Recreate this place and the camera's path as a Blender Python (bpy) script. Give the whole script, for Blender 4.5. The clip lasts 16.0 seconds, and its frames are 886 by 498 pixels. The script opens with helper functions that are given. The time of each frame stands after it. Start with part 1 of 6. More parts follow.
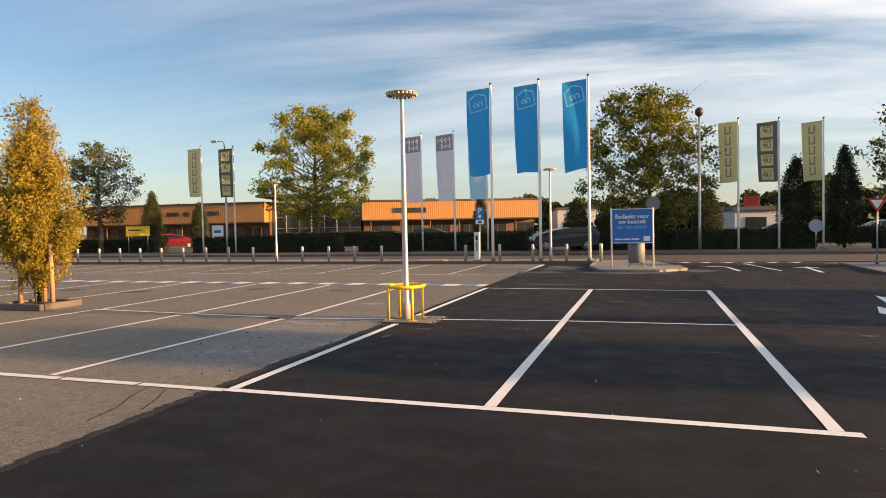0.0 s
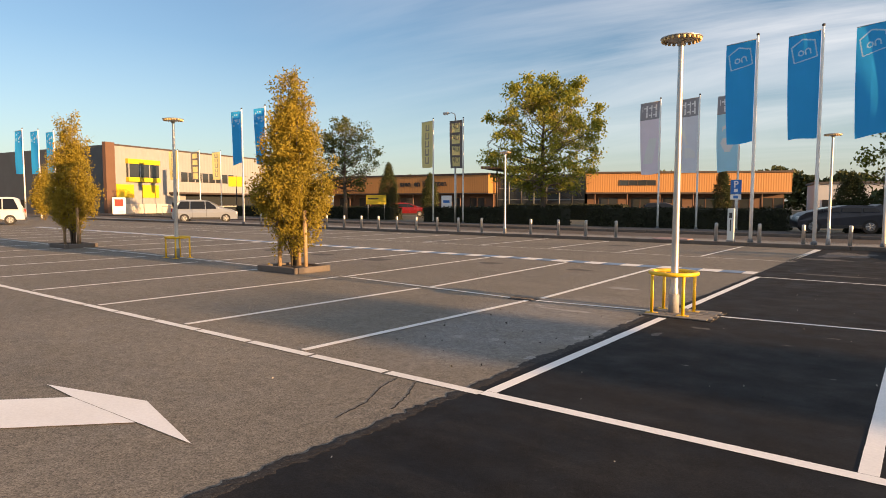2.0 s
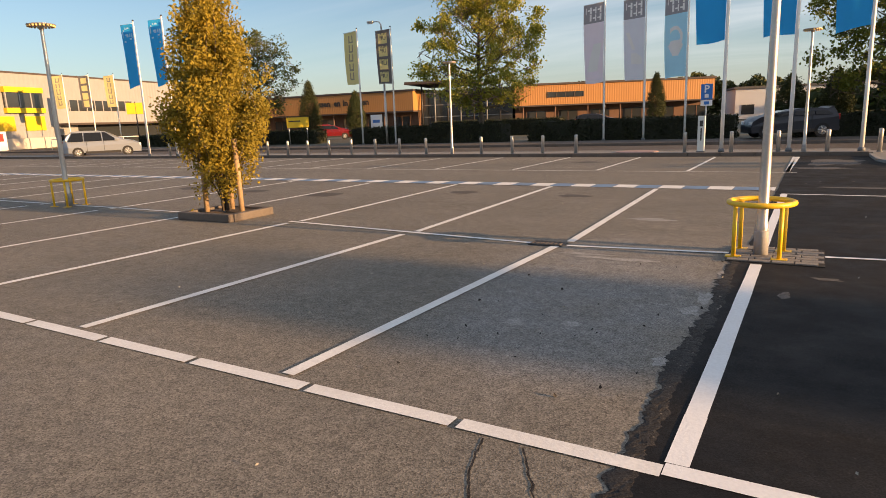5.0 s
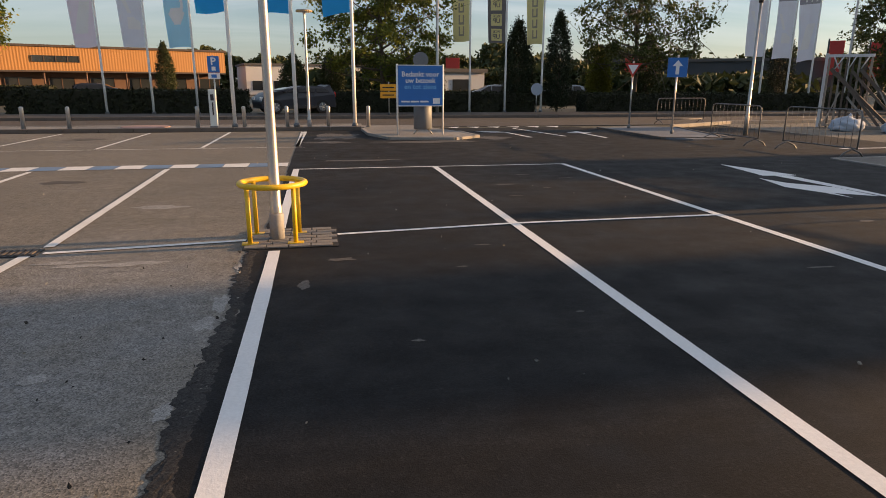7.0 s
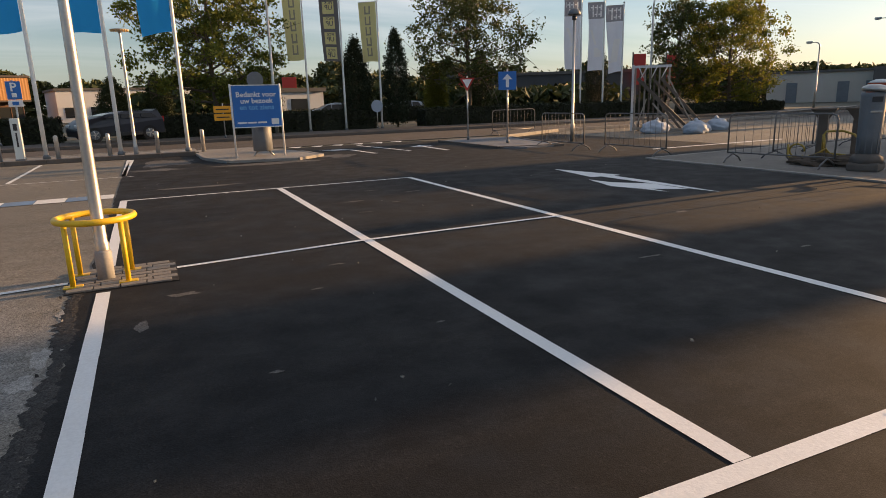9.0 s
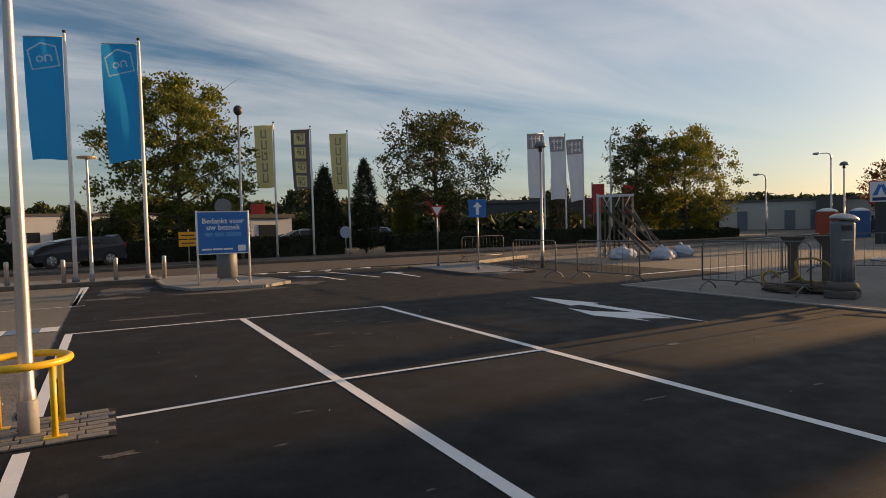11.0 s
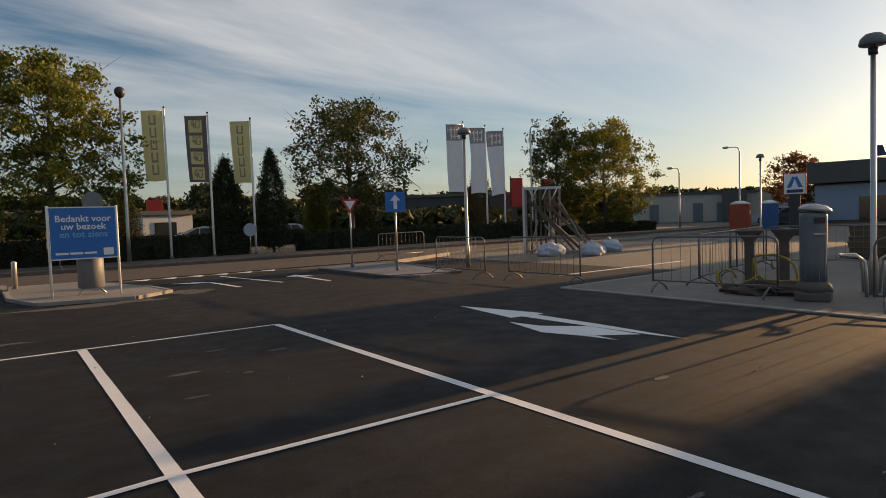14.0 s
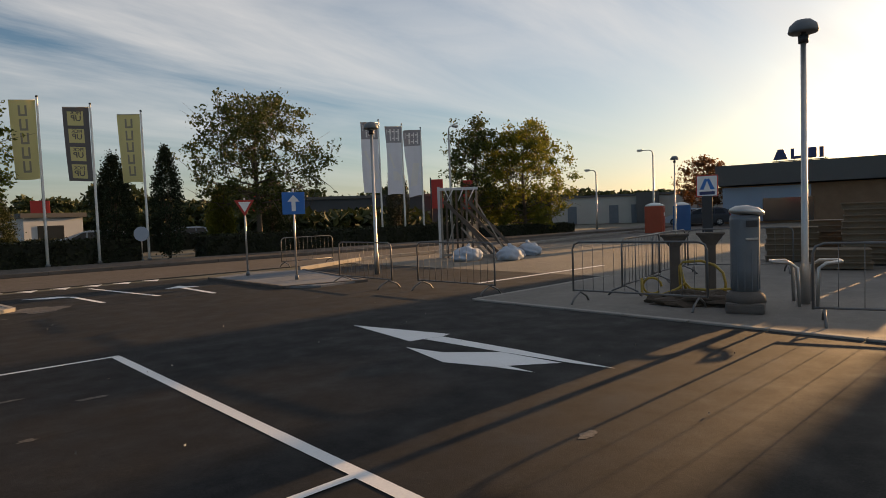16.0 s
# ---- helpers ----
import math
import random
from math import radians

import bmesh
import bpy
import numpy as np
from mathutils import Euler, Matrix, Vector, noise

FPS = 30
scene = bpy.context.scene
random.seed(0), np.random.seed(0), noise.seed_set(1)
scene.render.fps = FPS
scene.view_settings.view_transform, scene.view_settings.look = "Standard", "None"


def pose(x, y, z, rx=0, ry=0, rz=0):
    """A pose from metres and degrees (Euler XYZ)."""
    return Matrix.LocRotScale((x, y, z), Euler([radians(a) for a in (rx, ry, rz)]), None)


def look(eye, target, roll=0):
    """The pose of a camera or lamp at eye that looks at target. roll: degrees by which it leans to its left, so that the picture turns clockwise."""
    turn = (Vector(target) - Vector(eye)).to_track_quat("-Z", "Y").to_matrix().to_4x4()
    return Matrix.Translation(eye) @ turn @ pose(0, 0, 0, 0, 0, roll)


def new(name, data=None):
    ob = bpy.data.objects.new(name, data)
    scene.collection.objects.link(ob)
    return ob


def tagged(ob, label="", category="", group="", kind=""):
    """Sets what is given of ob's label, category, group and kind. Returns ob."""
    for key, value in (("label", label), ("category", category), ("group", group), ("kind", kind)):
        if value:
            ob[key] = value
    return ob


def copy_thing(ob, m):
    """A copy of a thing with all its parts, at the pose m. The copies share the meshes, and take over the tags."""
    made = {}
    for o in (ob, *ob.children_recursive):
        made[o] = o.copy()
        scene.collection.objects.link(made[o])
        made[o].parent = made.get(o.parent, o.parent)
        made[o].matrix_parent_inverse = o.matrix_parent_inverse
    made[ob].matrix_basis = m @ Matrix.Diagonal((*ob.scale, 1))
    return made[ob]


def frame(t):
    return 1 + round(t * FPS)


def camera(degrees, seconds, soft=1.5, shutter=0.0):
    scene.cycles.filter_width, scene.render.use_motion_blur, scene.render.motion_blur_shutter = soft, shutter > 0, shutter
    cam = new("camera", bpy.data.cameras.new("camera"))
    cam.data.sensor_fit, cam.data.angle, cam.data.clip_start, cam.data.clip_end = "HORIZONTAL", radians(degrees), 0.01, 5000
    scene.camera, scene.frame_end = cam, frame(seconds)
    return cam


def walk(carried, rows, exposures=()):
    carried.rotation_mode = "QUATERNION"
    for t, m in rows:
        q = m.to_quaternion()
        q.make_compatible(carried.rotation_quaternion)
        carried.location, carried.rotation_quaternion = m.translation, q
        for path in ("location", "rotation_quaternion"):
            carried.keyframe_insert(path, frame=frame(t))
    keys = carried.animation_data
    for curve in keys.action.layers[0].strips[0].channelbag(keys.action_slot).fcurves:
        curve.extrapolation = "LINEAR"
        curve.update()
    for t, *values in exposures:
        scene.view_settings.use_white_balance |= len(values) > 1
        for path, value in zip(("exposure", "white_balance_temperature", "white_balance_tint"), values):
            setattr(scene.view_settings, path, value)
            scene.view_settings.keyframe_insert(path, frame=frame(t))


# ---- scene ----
cam = camera(70.2, 16.0, soft=0.9)
PATH = [
    (0, (0.298, 0.217, 1.505), (-0.32, 2.118, 1.438), -1.1),
    (0.5, (0.173, 0.357, 1.498), (-0.591, 2.202, 1.389), -1.0),
    (1, (-0.062, 0.59, 1.5), (-1.027, 2.336, 1.364), -0.5),
    (1.5, (-0.365, 0.88, 1.534), (-1.514, 2.512, 1.393), -0.3),
    (2, (-0.765, 1.126, 1.526), (-1.982, 2.706, 1.377), 0.1),
    (2.5, (-1.163, 1.323, 1.54), (-2.449, 2.845, 1.373), -0.4),
    (3, (-1.588, 1.462, 1.521), (-2.914, 2.946, 1.324), -1.1),
    (3.2, (-1.762, 1.56, 1.528), (-3.093, 3.039, 1.323), -1.5),
    (5.3, (-3.151, 2.843, 1.525), (-4.103, 4.551, 1.105), -2.9),
    (5.5, (-3.189, 2.986, 1.523), (-4.115, 4.707, 1.098), -3.5),
    (6, (-3.253, 3.318, 1.501), (-3.924, 5.148, 1.051), -2.8),
    (6.5, (-3.148, 3.517, 1.494), (-3.24, 5.453, 0.999), -0.2),
    (7, (-3.019, 3.627, 1.487), (-2.655, 5.527, 0.982), 0.2),
    (7.5, (-2.968, 3.645, 1.484), (-2.365, 5.489, 0.995), -0.1),
    (8, (-2.985, 3.7, 1.461), (-2.253, 5.496, 0.975), -0.7),
    (8.5, (-2.998, 3.695, 1.468), (-2.212, 5.472, 0.993), -1.4),
    (9, (-2.998, 3.701, 1.467), (-2.192, 5.473, 1.007), -1.7),
    (9.5, (-2.98, 3.735, 1.489), (-2.147, 5.513, 1.112), -1.6),
    (10, (-2.981, 3.841, 1.498), (-2.11, 5.629, 1.282), -1.5),
    (10.2, (-2.989, 3.915, 1.495), (-2.097, 5.698, 1.332), -1.5),
    (12.3, (-2.63, 5.06, 1.507), (-1.656, 6.807, 1.462), -1.1),
    (12.5, (-2.6, 5.221, 1.515), (-1.603, 6.954, 1.461), -1.0),
    (13, (-2.364, 5.551, 1.512), (-1.312, 7.251, 1.445), -1.1),
    (13.5, (-2.121, 5.872, 1.51), (-1.014, 7.535, 1.423), -1.2),
    (14, (-1.768, 6.159, 1.5), (-0.613, 7.789, 1.402), -2.0),
    (14.5, (-1.479, 6.464, 1.512), (-0.278, 8.061, 1.412), -2.5),
    (15, (-1.212, 6.651, 1.526), (0.049, 8.2, 1.417), -2.4),
    (15.5, (-0.867, 6.872, 1.514), (0.441, 8.381, 1.411), -2.2),
    (16, (-0.503, 7.121, 1.511), (0.84, 8.599, 1.41), -2.1),
]
walk(cam, [(t, look(eye, target, roll)) for t, eye, target, roll in PATH],
     [(0, 1.46, 7000, 14), (1.5, 1.41, 6950, 14), (3, 1.29, 6850, 14), (5.5, 1.29, 6750, 14), (6.5, 1.29, 6700, 14), (7.5, 0.86, 6700, 13), (9, 1.06, 6750, 13), (10, 0.82, 6750, 13), (12.5, 0.56, 6750, 12), (14, 0.63, 6900, 12), (16, 0.69, 7050, 12)])

# ---- light ----
SUN_UP, SUN_SIDE = 9.0, 1.7
world = bpy.data.worlds.new("sky")
scene.world = world
world.use_nodes = True
wn, wl = world.node_tree.nodes, world.node_tree.links
wn.clear()
w_out = wn.new("ShaderNodeOutputWorld")
w_bg = wn.new("ShaderNodeBackground")
w_sky = wn.new("ShaderNodeTexSky")
w_sky.sky_type, w_sky.sun_disc = "NISHITA", False
w_sky.sun_elevation, w_sky.sun_rotation = radians(SUN_UP), radians(90 - SUN_SIDE)
w_sky.air_density, w_sky.dust_density, w_sky.ozone_density = 1.0, 0.9, 2.8
w_bg.inputs["Strength"].default_value = 0.078
# thin cirrus, drawn out along one wind direction
w_tc = wn.new("ShaderNodeTexCoord")
w_sep = wn.new("ShaderNodeSeparateXYZ")
wl.new(w_tc.outputs["Generated"], w_sep.inputs[0])


def w_math(op, a, b):
    n = wn.new("ShaderNodeMath")
    n.operation = op
    for i, v in enumerate((a, b)):
        if isinstance(v, (int, float)):
            n.inputs[i].default_value = v
        else:
            wl.new(v, n.inputs[i])
    return n.outputs[0]


w_den = w_math("ADD", w_math("MAXIMUM", w_sep.outputs[2], 0.0), 0.10)
w_com = wn.new("ShaderNodeCombineXYZ")
wl.new(w_math("DIVIDE", w_sep.outputs[0], w_den), w_com.inputs[0])
wl.new(w_math("DIVIDE", w_sep.outputs[1], w_den), w_com.inputs[1])
w_map = wn.new("ShaderNodeMapping")
w_map.inputs["Rotation"].default_value = (0, 0, radians(20))
w_map.inputs["Scale"].default_value = (0.22, 0.75, 1)
wl.new(w_com.outputs[0], w_map.inputs[0])
w_noise = wn.new("ShaderNodeTexNoise")
w_noise.inputs["Scale"].default_value, w_noise.inputs["Detail"].default_value = 1.1, 9.0
w_noise.inputs["Roughness"].default_value, w_noise.inputs["Distortion"].default_value = 0.58, 0.7
wl.new(w_map.outputs[0], w_noise.inputs["Vector"])
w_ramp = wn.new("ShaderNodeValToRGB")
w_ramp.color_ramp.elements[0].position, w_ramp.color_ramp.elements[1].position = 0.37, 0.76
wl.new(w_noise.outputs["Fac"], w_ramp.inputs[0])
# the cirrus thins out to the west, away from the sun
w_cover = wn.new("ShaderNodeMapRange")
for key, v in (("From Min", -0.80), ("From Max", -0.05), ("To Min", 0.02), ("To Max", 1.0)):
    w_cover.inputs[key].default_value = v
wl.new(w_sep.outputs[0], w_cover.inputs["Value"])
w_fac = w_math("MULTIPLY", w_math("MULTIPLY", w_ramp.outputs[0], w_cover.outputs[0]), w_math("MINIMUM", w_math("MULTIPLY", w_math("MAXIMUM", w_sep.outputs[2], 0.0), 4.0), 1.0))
w_bright = wn.new("ShaderNodeMix")
w_bright.data_type = "RGBA"
w_bright.inputs[7].default_value = (6.5, 6.5, 6.5, 1)
w_veil = w_math("MAXIMUM", w_math("SUBTRACT", 0.30, w_math("MULTIPLY", w_math("MAXIMUM", w_sep.outputs[2], 0.0), 1.3)), 0.0)
w_veiled = wn.new("ShaderNodeMix")
w_veiled.data_type = "RGBA"
w_veiled.inputs[7].default_value = (4.3, 4.7, 5.1, 1)
wl.new(w_veil, w_veiled.inputs[0])
wl.new(w_sky.outputs[0], w_veiled.inputs[6])
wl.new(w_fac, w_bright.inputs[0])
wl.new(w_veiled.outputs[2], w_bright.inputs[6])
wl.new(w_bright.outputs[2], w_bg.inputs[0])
wl.new(w_bg.outputs[0], w_out.inputs[0])

sun = new("sun", bpy.data.lights.new("sun", "SUN"))
sun.data.energy, sun.data.angle, sun.data.color = 5.0, radians(0.5), (1.0, 0.60, 0.28)
su, ss = radians(SUN_UP), radians(SUN_SIDE)
sun.matrix_world = look((0, 0, 0), (-math.cos(su) * math.cos(ss), -math.cos(su) * math.sin(ss), -math.sin(su)))

# ---- materials ----


def mat(name, base, rough=0.6, metal=0.0, var=0.12, scale=3.0, bump=0.05, fine=60.0, tint=None, spread="island", shine=0.5):
    """A surface with broad and fine variation of its colour, gloss and relief."""
    m = bpy.data.materials.new(name)
    m.use_nodes = True
    n, l = m.node_tree.nodes, m.node_tree.links
    b = n["Principled BSDF"]
    b.inputs["Metallic"].default_value = metal
    b.inputs["Specular IOR Level"].default_value = shine
    geo = n.new("ShaderNodeNewGeometry")
    tc = n.new("ShaderNodeTexCoord")
    big = n.new("ShaderNodeTexNoise")
    big.inputs["Scale"].default_value, big.inputs["Detail"].default_value = scale, 6
    small = n.new("ShaderNodeTexNoise")
    small.inputs["Scale"].default_value, small.inputs["Detail"].default_value = fine, 3
    l.new(tc.outputs["Object"], big.inputs["Vector"])
    l.new(tc.outputs["Object"], small.inputs["Vector"])
    mix = n.new("ShaderNodeMix")
    mix.data_type = "RGBA"
    t = tint or [c * 0.72 for c in base]
    mix.inputs[6].default_value = (*base, 1)
    mix.inputs[7].default_value = (*t, 1)
    ramp = n.new("ShaderNodeMapRange")
    ramp.inputs["From Min"].default_value, ramp.inputs["From Max"].default_value = 0.3, 0.75
    ramp.inputs["To Max"].default_value = min(1.0, var * 4)
    l.new(big.outputs["Fac"], ramp.inputs["Value"])
    if spread == "leaf":
        lw = n.new("ShaderNodeMath")
        lw.operation, lw.use_clamp = "MULTIPLY_ADD", True
        lw.inputs[1].default_value = 0.55
        big.inputs["Scale"].default_value = 0.45
        ramp.inputs["From Min"].default_value, ramp.inputs["From Max"].default_value = 0.45, 0.75
        ramp.inputs["To Min"].default_value, ramp.inputs["To Max"].default_value = -0.15, 0.75
        l.new(geo.outputs["Random Per Island"], lw.inputs[0])
        l.new(ramp.outputs[0], lw.inputs[2])
        l.new(lw.outputs[0], mix.inputs[0])
    else:
        l.new(ramp.outputs[0], mix.inputs[0])
    hsv = n.new("ShaderNodeHueSaturation")
    val = n.new("ShaderNodeMapRange")
    val.inputs["To Min"].default_value, val.inputs["To Max"].default_value = 1 - var * 1.6, 1 + var * 1.6
    l.new(small.outputs["Fac"], val.inputs["Value"])
    l.new(val.outputs[0], hsv.inputs["Value"])
    l.new(mix.outputs[2], hsv.inputs["Color"])
    l.new(hsv.outputs[0], b.inputs["Base Color"])
    rr = n.new("ShaderNodeMapRange")
    rr.inputs["To Min"].default_value, rr.inputs["To Max"].default_value = max(0.03, rough - 0.12), min(1, rough + 0.12)
    l.new(big.outputs["Fac"], rr.inputs["Value"])
    l.new(rr.outputs[0], b.inputs["Roughness"])
    if bump:
        bp = n.new("ShaderNodeBump")
        bp.inputs["Strength"].default_value, bp.inputs["Distance"].default_value = min(1, bump * 4), 0.01
        l.new(small.outputs["Fac"], bp.inputs["Height"])
        l.new(bp.outputs[0], b.inputs["Normal"])
    return m


def leafy(name, base, tint, through_light=0.45):
    """Leaves: each its own shade between two colours, letting some light through."""
    m = mat(name, base, 0.62, var=0.1, tint=tint, spread="leaf", bump=0, shine=0.25)
    n, l = m.node_tree.nodes, m.node_tree.links
    b, out = n["Principled BSDF"], n["Material Output"]
    tr = n.new("ShaderNodeBsdfTranslucent")
    mx = n.new("ShaderNodeMixShader")
    mx.inputs[0].default_value = through_light
    l.new(b.inputs["Base Color"].links[0].from_socket, tr.inputs[0])
    l.new(b.outputs[0], mx.inputs[1])
    l.new(tr.outputs[0], mx.inputs[2])
    l.new(mx.outputs[0], out.inputs[0])
    return m


def asphalt(name, dark, light, stain, stones=0.5, dusty=0.0, smear=None, sheen=0.3, gloss=(0.72, 0.92), chips=1.0, coarse=150, relief=0.17):
    """Rolled asphalt: mineral grain, wheel-worn streaks, stains and dust."""
    m = bpy.data.materials.new(name)
    m.use_nodes = True
    n, l = m.node_tree.nodes, m.node_tree.links
    b = n["Principled BSDF"]
    b.inputs["Specular IOR Level"].default_value = sheen
    geo = n.new("ShaderNodeNewGeometry")

    def noise_of(scale, detail, rough=0.55, stretch=None):
        t = n.new("ShaderNodeTexNoise")
        t.inputs["Scale"].default_value, t.inputs["Detail"].default_value, t.inputs["Roughness"].default_value = scale, detail, rough
        src = geo.outputs["Position"]
        if stretch:
            mp = n.new("ShaderNodeMapping")
            mp.inputs["Scale"].default_value = stretch
            l.new(src, mp.inputs[0])
            src = mp.outputs[0]
        l.new(src, t.inputs["Vector"])
        return t.outputs["Fac"]

    def ramp(v, lo, hi, a=0.0, z=1.0):
        r = n.new("ShaderNodeMapRange")
        r.inputs["From Min"].default_value, r.inputs["From Max"].default_value = lo, hi
        r.inputs["To Min"].default_value, r.inputs["To Max"].default_value = a, z
        l.new(v, r.inputs["Value"])
        return r.outputs[0]

    def blend(f, a, c):
        x = n.new("ShaderNodeMix")
        x.data_type = "RGBA"
        l.new(f, x.inputs[0])
        for i, v in ((6, a), (7, c)):
            if isinstance(v, tuple):
                x.inputs[i].default_value = (*v, 1)
            else:
                l.new(v, x.inputs[i])
        return x.outputs[2]

    grain = n.new("ShaderNodeTexVoronoi")
    grain.inputs["Scale"].default_value = coarse
    l.new(geo.outputs["Position"], grain.inputs["Vector"])
    col = blend(ramp(noise_of(0.35, 5), 0.35, 0.68), dark, light)
    col = blend(ramp(noise_of(1.4, 6, 0.65, (0.35, 1.6, 1)), 0.52, 0.8, 0, 0.55), col, stain)
    if dusty:
        col = blend(ramp(noise_of(0.8, 7, 0.7), 0.48, 0.8, 0, dusty), col, (0.30, 0.28, 0.25))
    if smear:
        # a spill of grey cement dust with a ragged outline, thick in streaks
        sub = n.new("ShaderNodeVectorMath")
        sub.operation = "SUBTRACT"
        sub.inputs[1].default_value = smear[:3]
        l.new(geo.outputs["Position"], sub.inputs[0])
        div = n.new("ShaderNodeVectorMath")
        div.operation = "DIVIDE"
        div.inputs[1].default_value = smear[3:]
        l.new(sub.outputs[0], div.inputs[0])
        ln = n.new("ShaderNodeVectorMath")
        ln.operation = "LENGTH"
        l.new(div.outputs[0], ln.inputs[0])
        wob = n.new("ShaderNodeMath")
        wob.operation = "MULTIPLY_ADD"
        wob.inputs[1].default_value = 1.1
        l.new(noise_of(0.9, 5, 0.6), wob.inputs[0])
        l.new(ln.outputs["Value"], wob.inputs[2])
        mask = ramp(wob.outputs[0], 1.65, 1.15, 0, 1)
        both = n.new("ShaderNodeMath")
        both.operation = "MULTIPLY"
        l.new(mask, both.inputs[0])
        l.new(ramp(noise_of(1.7, 8, 0.72, (1.0, 1.4, 1)), 0.36, 0.62, 0.45, 0.9), both.inputs[1])
        col = blend(both.outputs[0], col, (0.215, 0.212, 0.205))
        streak = n.new("ShaderNodeMath")
        streak.operation = "MULTIPLY"
        l.new(mask, streak.inputs[0])
        l.new(ramp(noise_of(2.6, 8, 0.75, (0.7, 1.8, 1)), 0.60, 0.74, 0, 0.8), streak.inputs[1])
        col = blend(streak.outputs[0], col, (0.40, 0.38, 0.35))
    # single pale chippings, and a blotchy binder film a hand wide
    pale = n.new("ShaderNodeTexVoronoi")
    pale.inputs["Scale"].default_value = 42
    l.new(geo.outputs["Position"], pale.inputs["Vector"])
    dots = n.new("ShaderNodeMath")
    dots.operation = "MULTIPLY"
    l.new(ramp(pale.outputs["Distance"], 0.30, 0.16), dots.inputs[0])
    l.new(ramp(pale.outputs["Color"], 0.62, 0.95, 0, 0.42 * stones * chips), dots.inputs[1])
    col = blend(dots.outputs[0], col, (0.36, 0.33, 0.29))
    chip = n.new("ShaderNodeHueSaturation")
    both_v = n.new("ShaderNodeMath")
    both_v.operation = "MULTIPLY"
    l.new(ramp(grain.outputs["Color"], 0.1, 0.95, 1 - stones, 1 + stones), both_v.inputs[0])
    l.new(ramp(noise_of(9, 6, 0.7), 0.3, 0.7, 1 - 0.45 * stones, 1 + 0.45 * stones), both_v.inputs[1])
    l.new(both_v.outputs[0], chip.inputs["Value"])
    l.new(col, chip.inputs["Color"])
    l.new(chip.outputs[0], b.inputs["Base Color"])
    l.new(ramp(noise_of(2.5, 5), 0.3, 0.7, *gloss), b.inputs["Roughness"])
    bp = n.new("ShaderNodeBump")
    bp.inputs["Strength"].default_value, bp.inputs["Distance"].default_value = relief, 0.004
    l.new(grain.outputs["Distance"], bp.inputs["Height"])
    l.new(bp.outputs[0], b.inputs["Normal"])
    return m


def corrugated(name, base, pitch=0.25):
    """Upright ribbed sheet cladding."""
    m = mat(name, base, 0.55, var=0.08, scale=0.5, bump=0)
    n, l = m.node_tree.nodes, m.node_tree.links
    tc = n.new("ShaderNodeTexCoord")
    wv = n.new("ShaderNodeTexWave")
    wv.bands_direction = "X"
    wv.inputs["Scale"].default_value = 0.314 / pitch
    l.new(tc.outputs["Object"], wv.inputs["Vector"])
    bp = n.new("ShaderNodeBump")
    bp.inputs["Strength"].default_value, bp.inputs["Distance"].default_value = 0.5, 0.03
    l.new(wv.outputs["Fac"], bp.inputs["Height"])
    l.new(bp.outputs[0], n["Principled BSDF"].inputs["Normal"])
    return m


def cloth(name, base, through_light=0.5):
    m = mat(name, base, 0.8, var=0.06, scale=1.2, bump=0.02, fine=200, shine=0.2)
    n, l = m.node_tree.nodes, m.node_tree.links
    b, out = n["Principled BSDF"], n["Material Output"]
    tr = n.new("ShaderNodeBsdfTranslucent")
    mx = n.new("ShaderNodeMixShader")
    mx.inputs[0].default_value = through_light
    l.new(b.inputs["Base Color"].links[0].from_socket, tr.inputs[0])
    l.new(b.outputs[0], mx.inputs[1])
    l.new(tr.outputs[0], mx.inputs[2])
    l.new(mx.outputs[0], out.inputs[0])
    return m


M_OLD = asphalt("asphalt_old", (0.162, 0.147, 0.121), (0.205, 0.184, 0.151), (0.119, 0.109, 0.091), 0.52, smear=(-4.75, 7.9, 0.0, 1.25, 2.5, 1.0), coarse=115, relief=0.30)
M_NEW = asphalt("asphalt_new", (0.0066, 0.0069, 0.0080), (0.0135, 0.0136, 0.0142), (0.034, 0.0315, 0.029), 0.46, dusty=0.05, sheen=0.20, gloss=(0.66, 0.88), chips=0.3)
M_ROAD = asphalt("road_surface", (0.082, 0.070, 0.060), (0.106, 0.091, 0.078), (0.064, 0.056, 0.049), 0.3)
M_CONC = asphalt("paving_concrete", (0.22, 0.208, 0.19), (0.285, 0.268, 0.243), (0.18, 0.17, 0.155), 0.15, 0.3)
M_PAVEBLUE = asphalt("blue_grey_paving", (0.15, 0.16, 0.175), (0.20, 0.21, 0.225), (0.11, 0.115, 0.125), 0.2)
M_TAR = asphalt("tar_joint", (0.018, 0.017, 0.017), (0.036, 0.034, 0.032), (0.075, 0.07, 0.064), 0.7)
M_STAIN = asphalt("oil_stained", (0.075, 0.066, 0.058), (0.105, 0.093, 0.082), (0.06, 0.054, 0.048), 0.3)
M_GROUND = asphalt("ground_far", (0.085, 0.085, 0.06), (0.13, 0.12, 0.09), (0.07, 0.075, 0.045), 0.2)
M_SPLASH = asphalt("cement_splash", (0.26, 0.25, 0.235), (0.32, 0.31, 0.29), (0.20, 0.19, 0.175), 0.45, 0.2)
M_SPLASHTHIN = asphalt("cement_film", (0.085, 0.08, 0.075), (0.13, 0.122, 0.115), (0.05, 0.047, 0.044), 0.5)
M_KERB = mat("kerb_concrete", (0.30, 0.28, 0.25), 0.85, var=0.2, scale=2.5, bump=0.12)
M_PAVER = mat("paver_concrete", (0.22, 0.205, 0.185), 0.9, var=0.25, scale=6, bump=0.12)
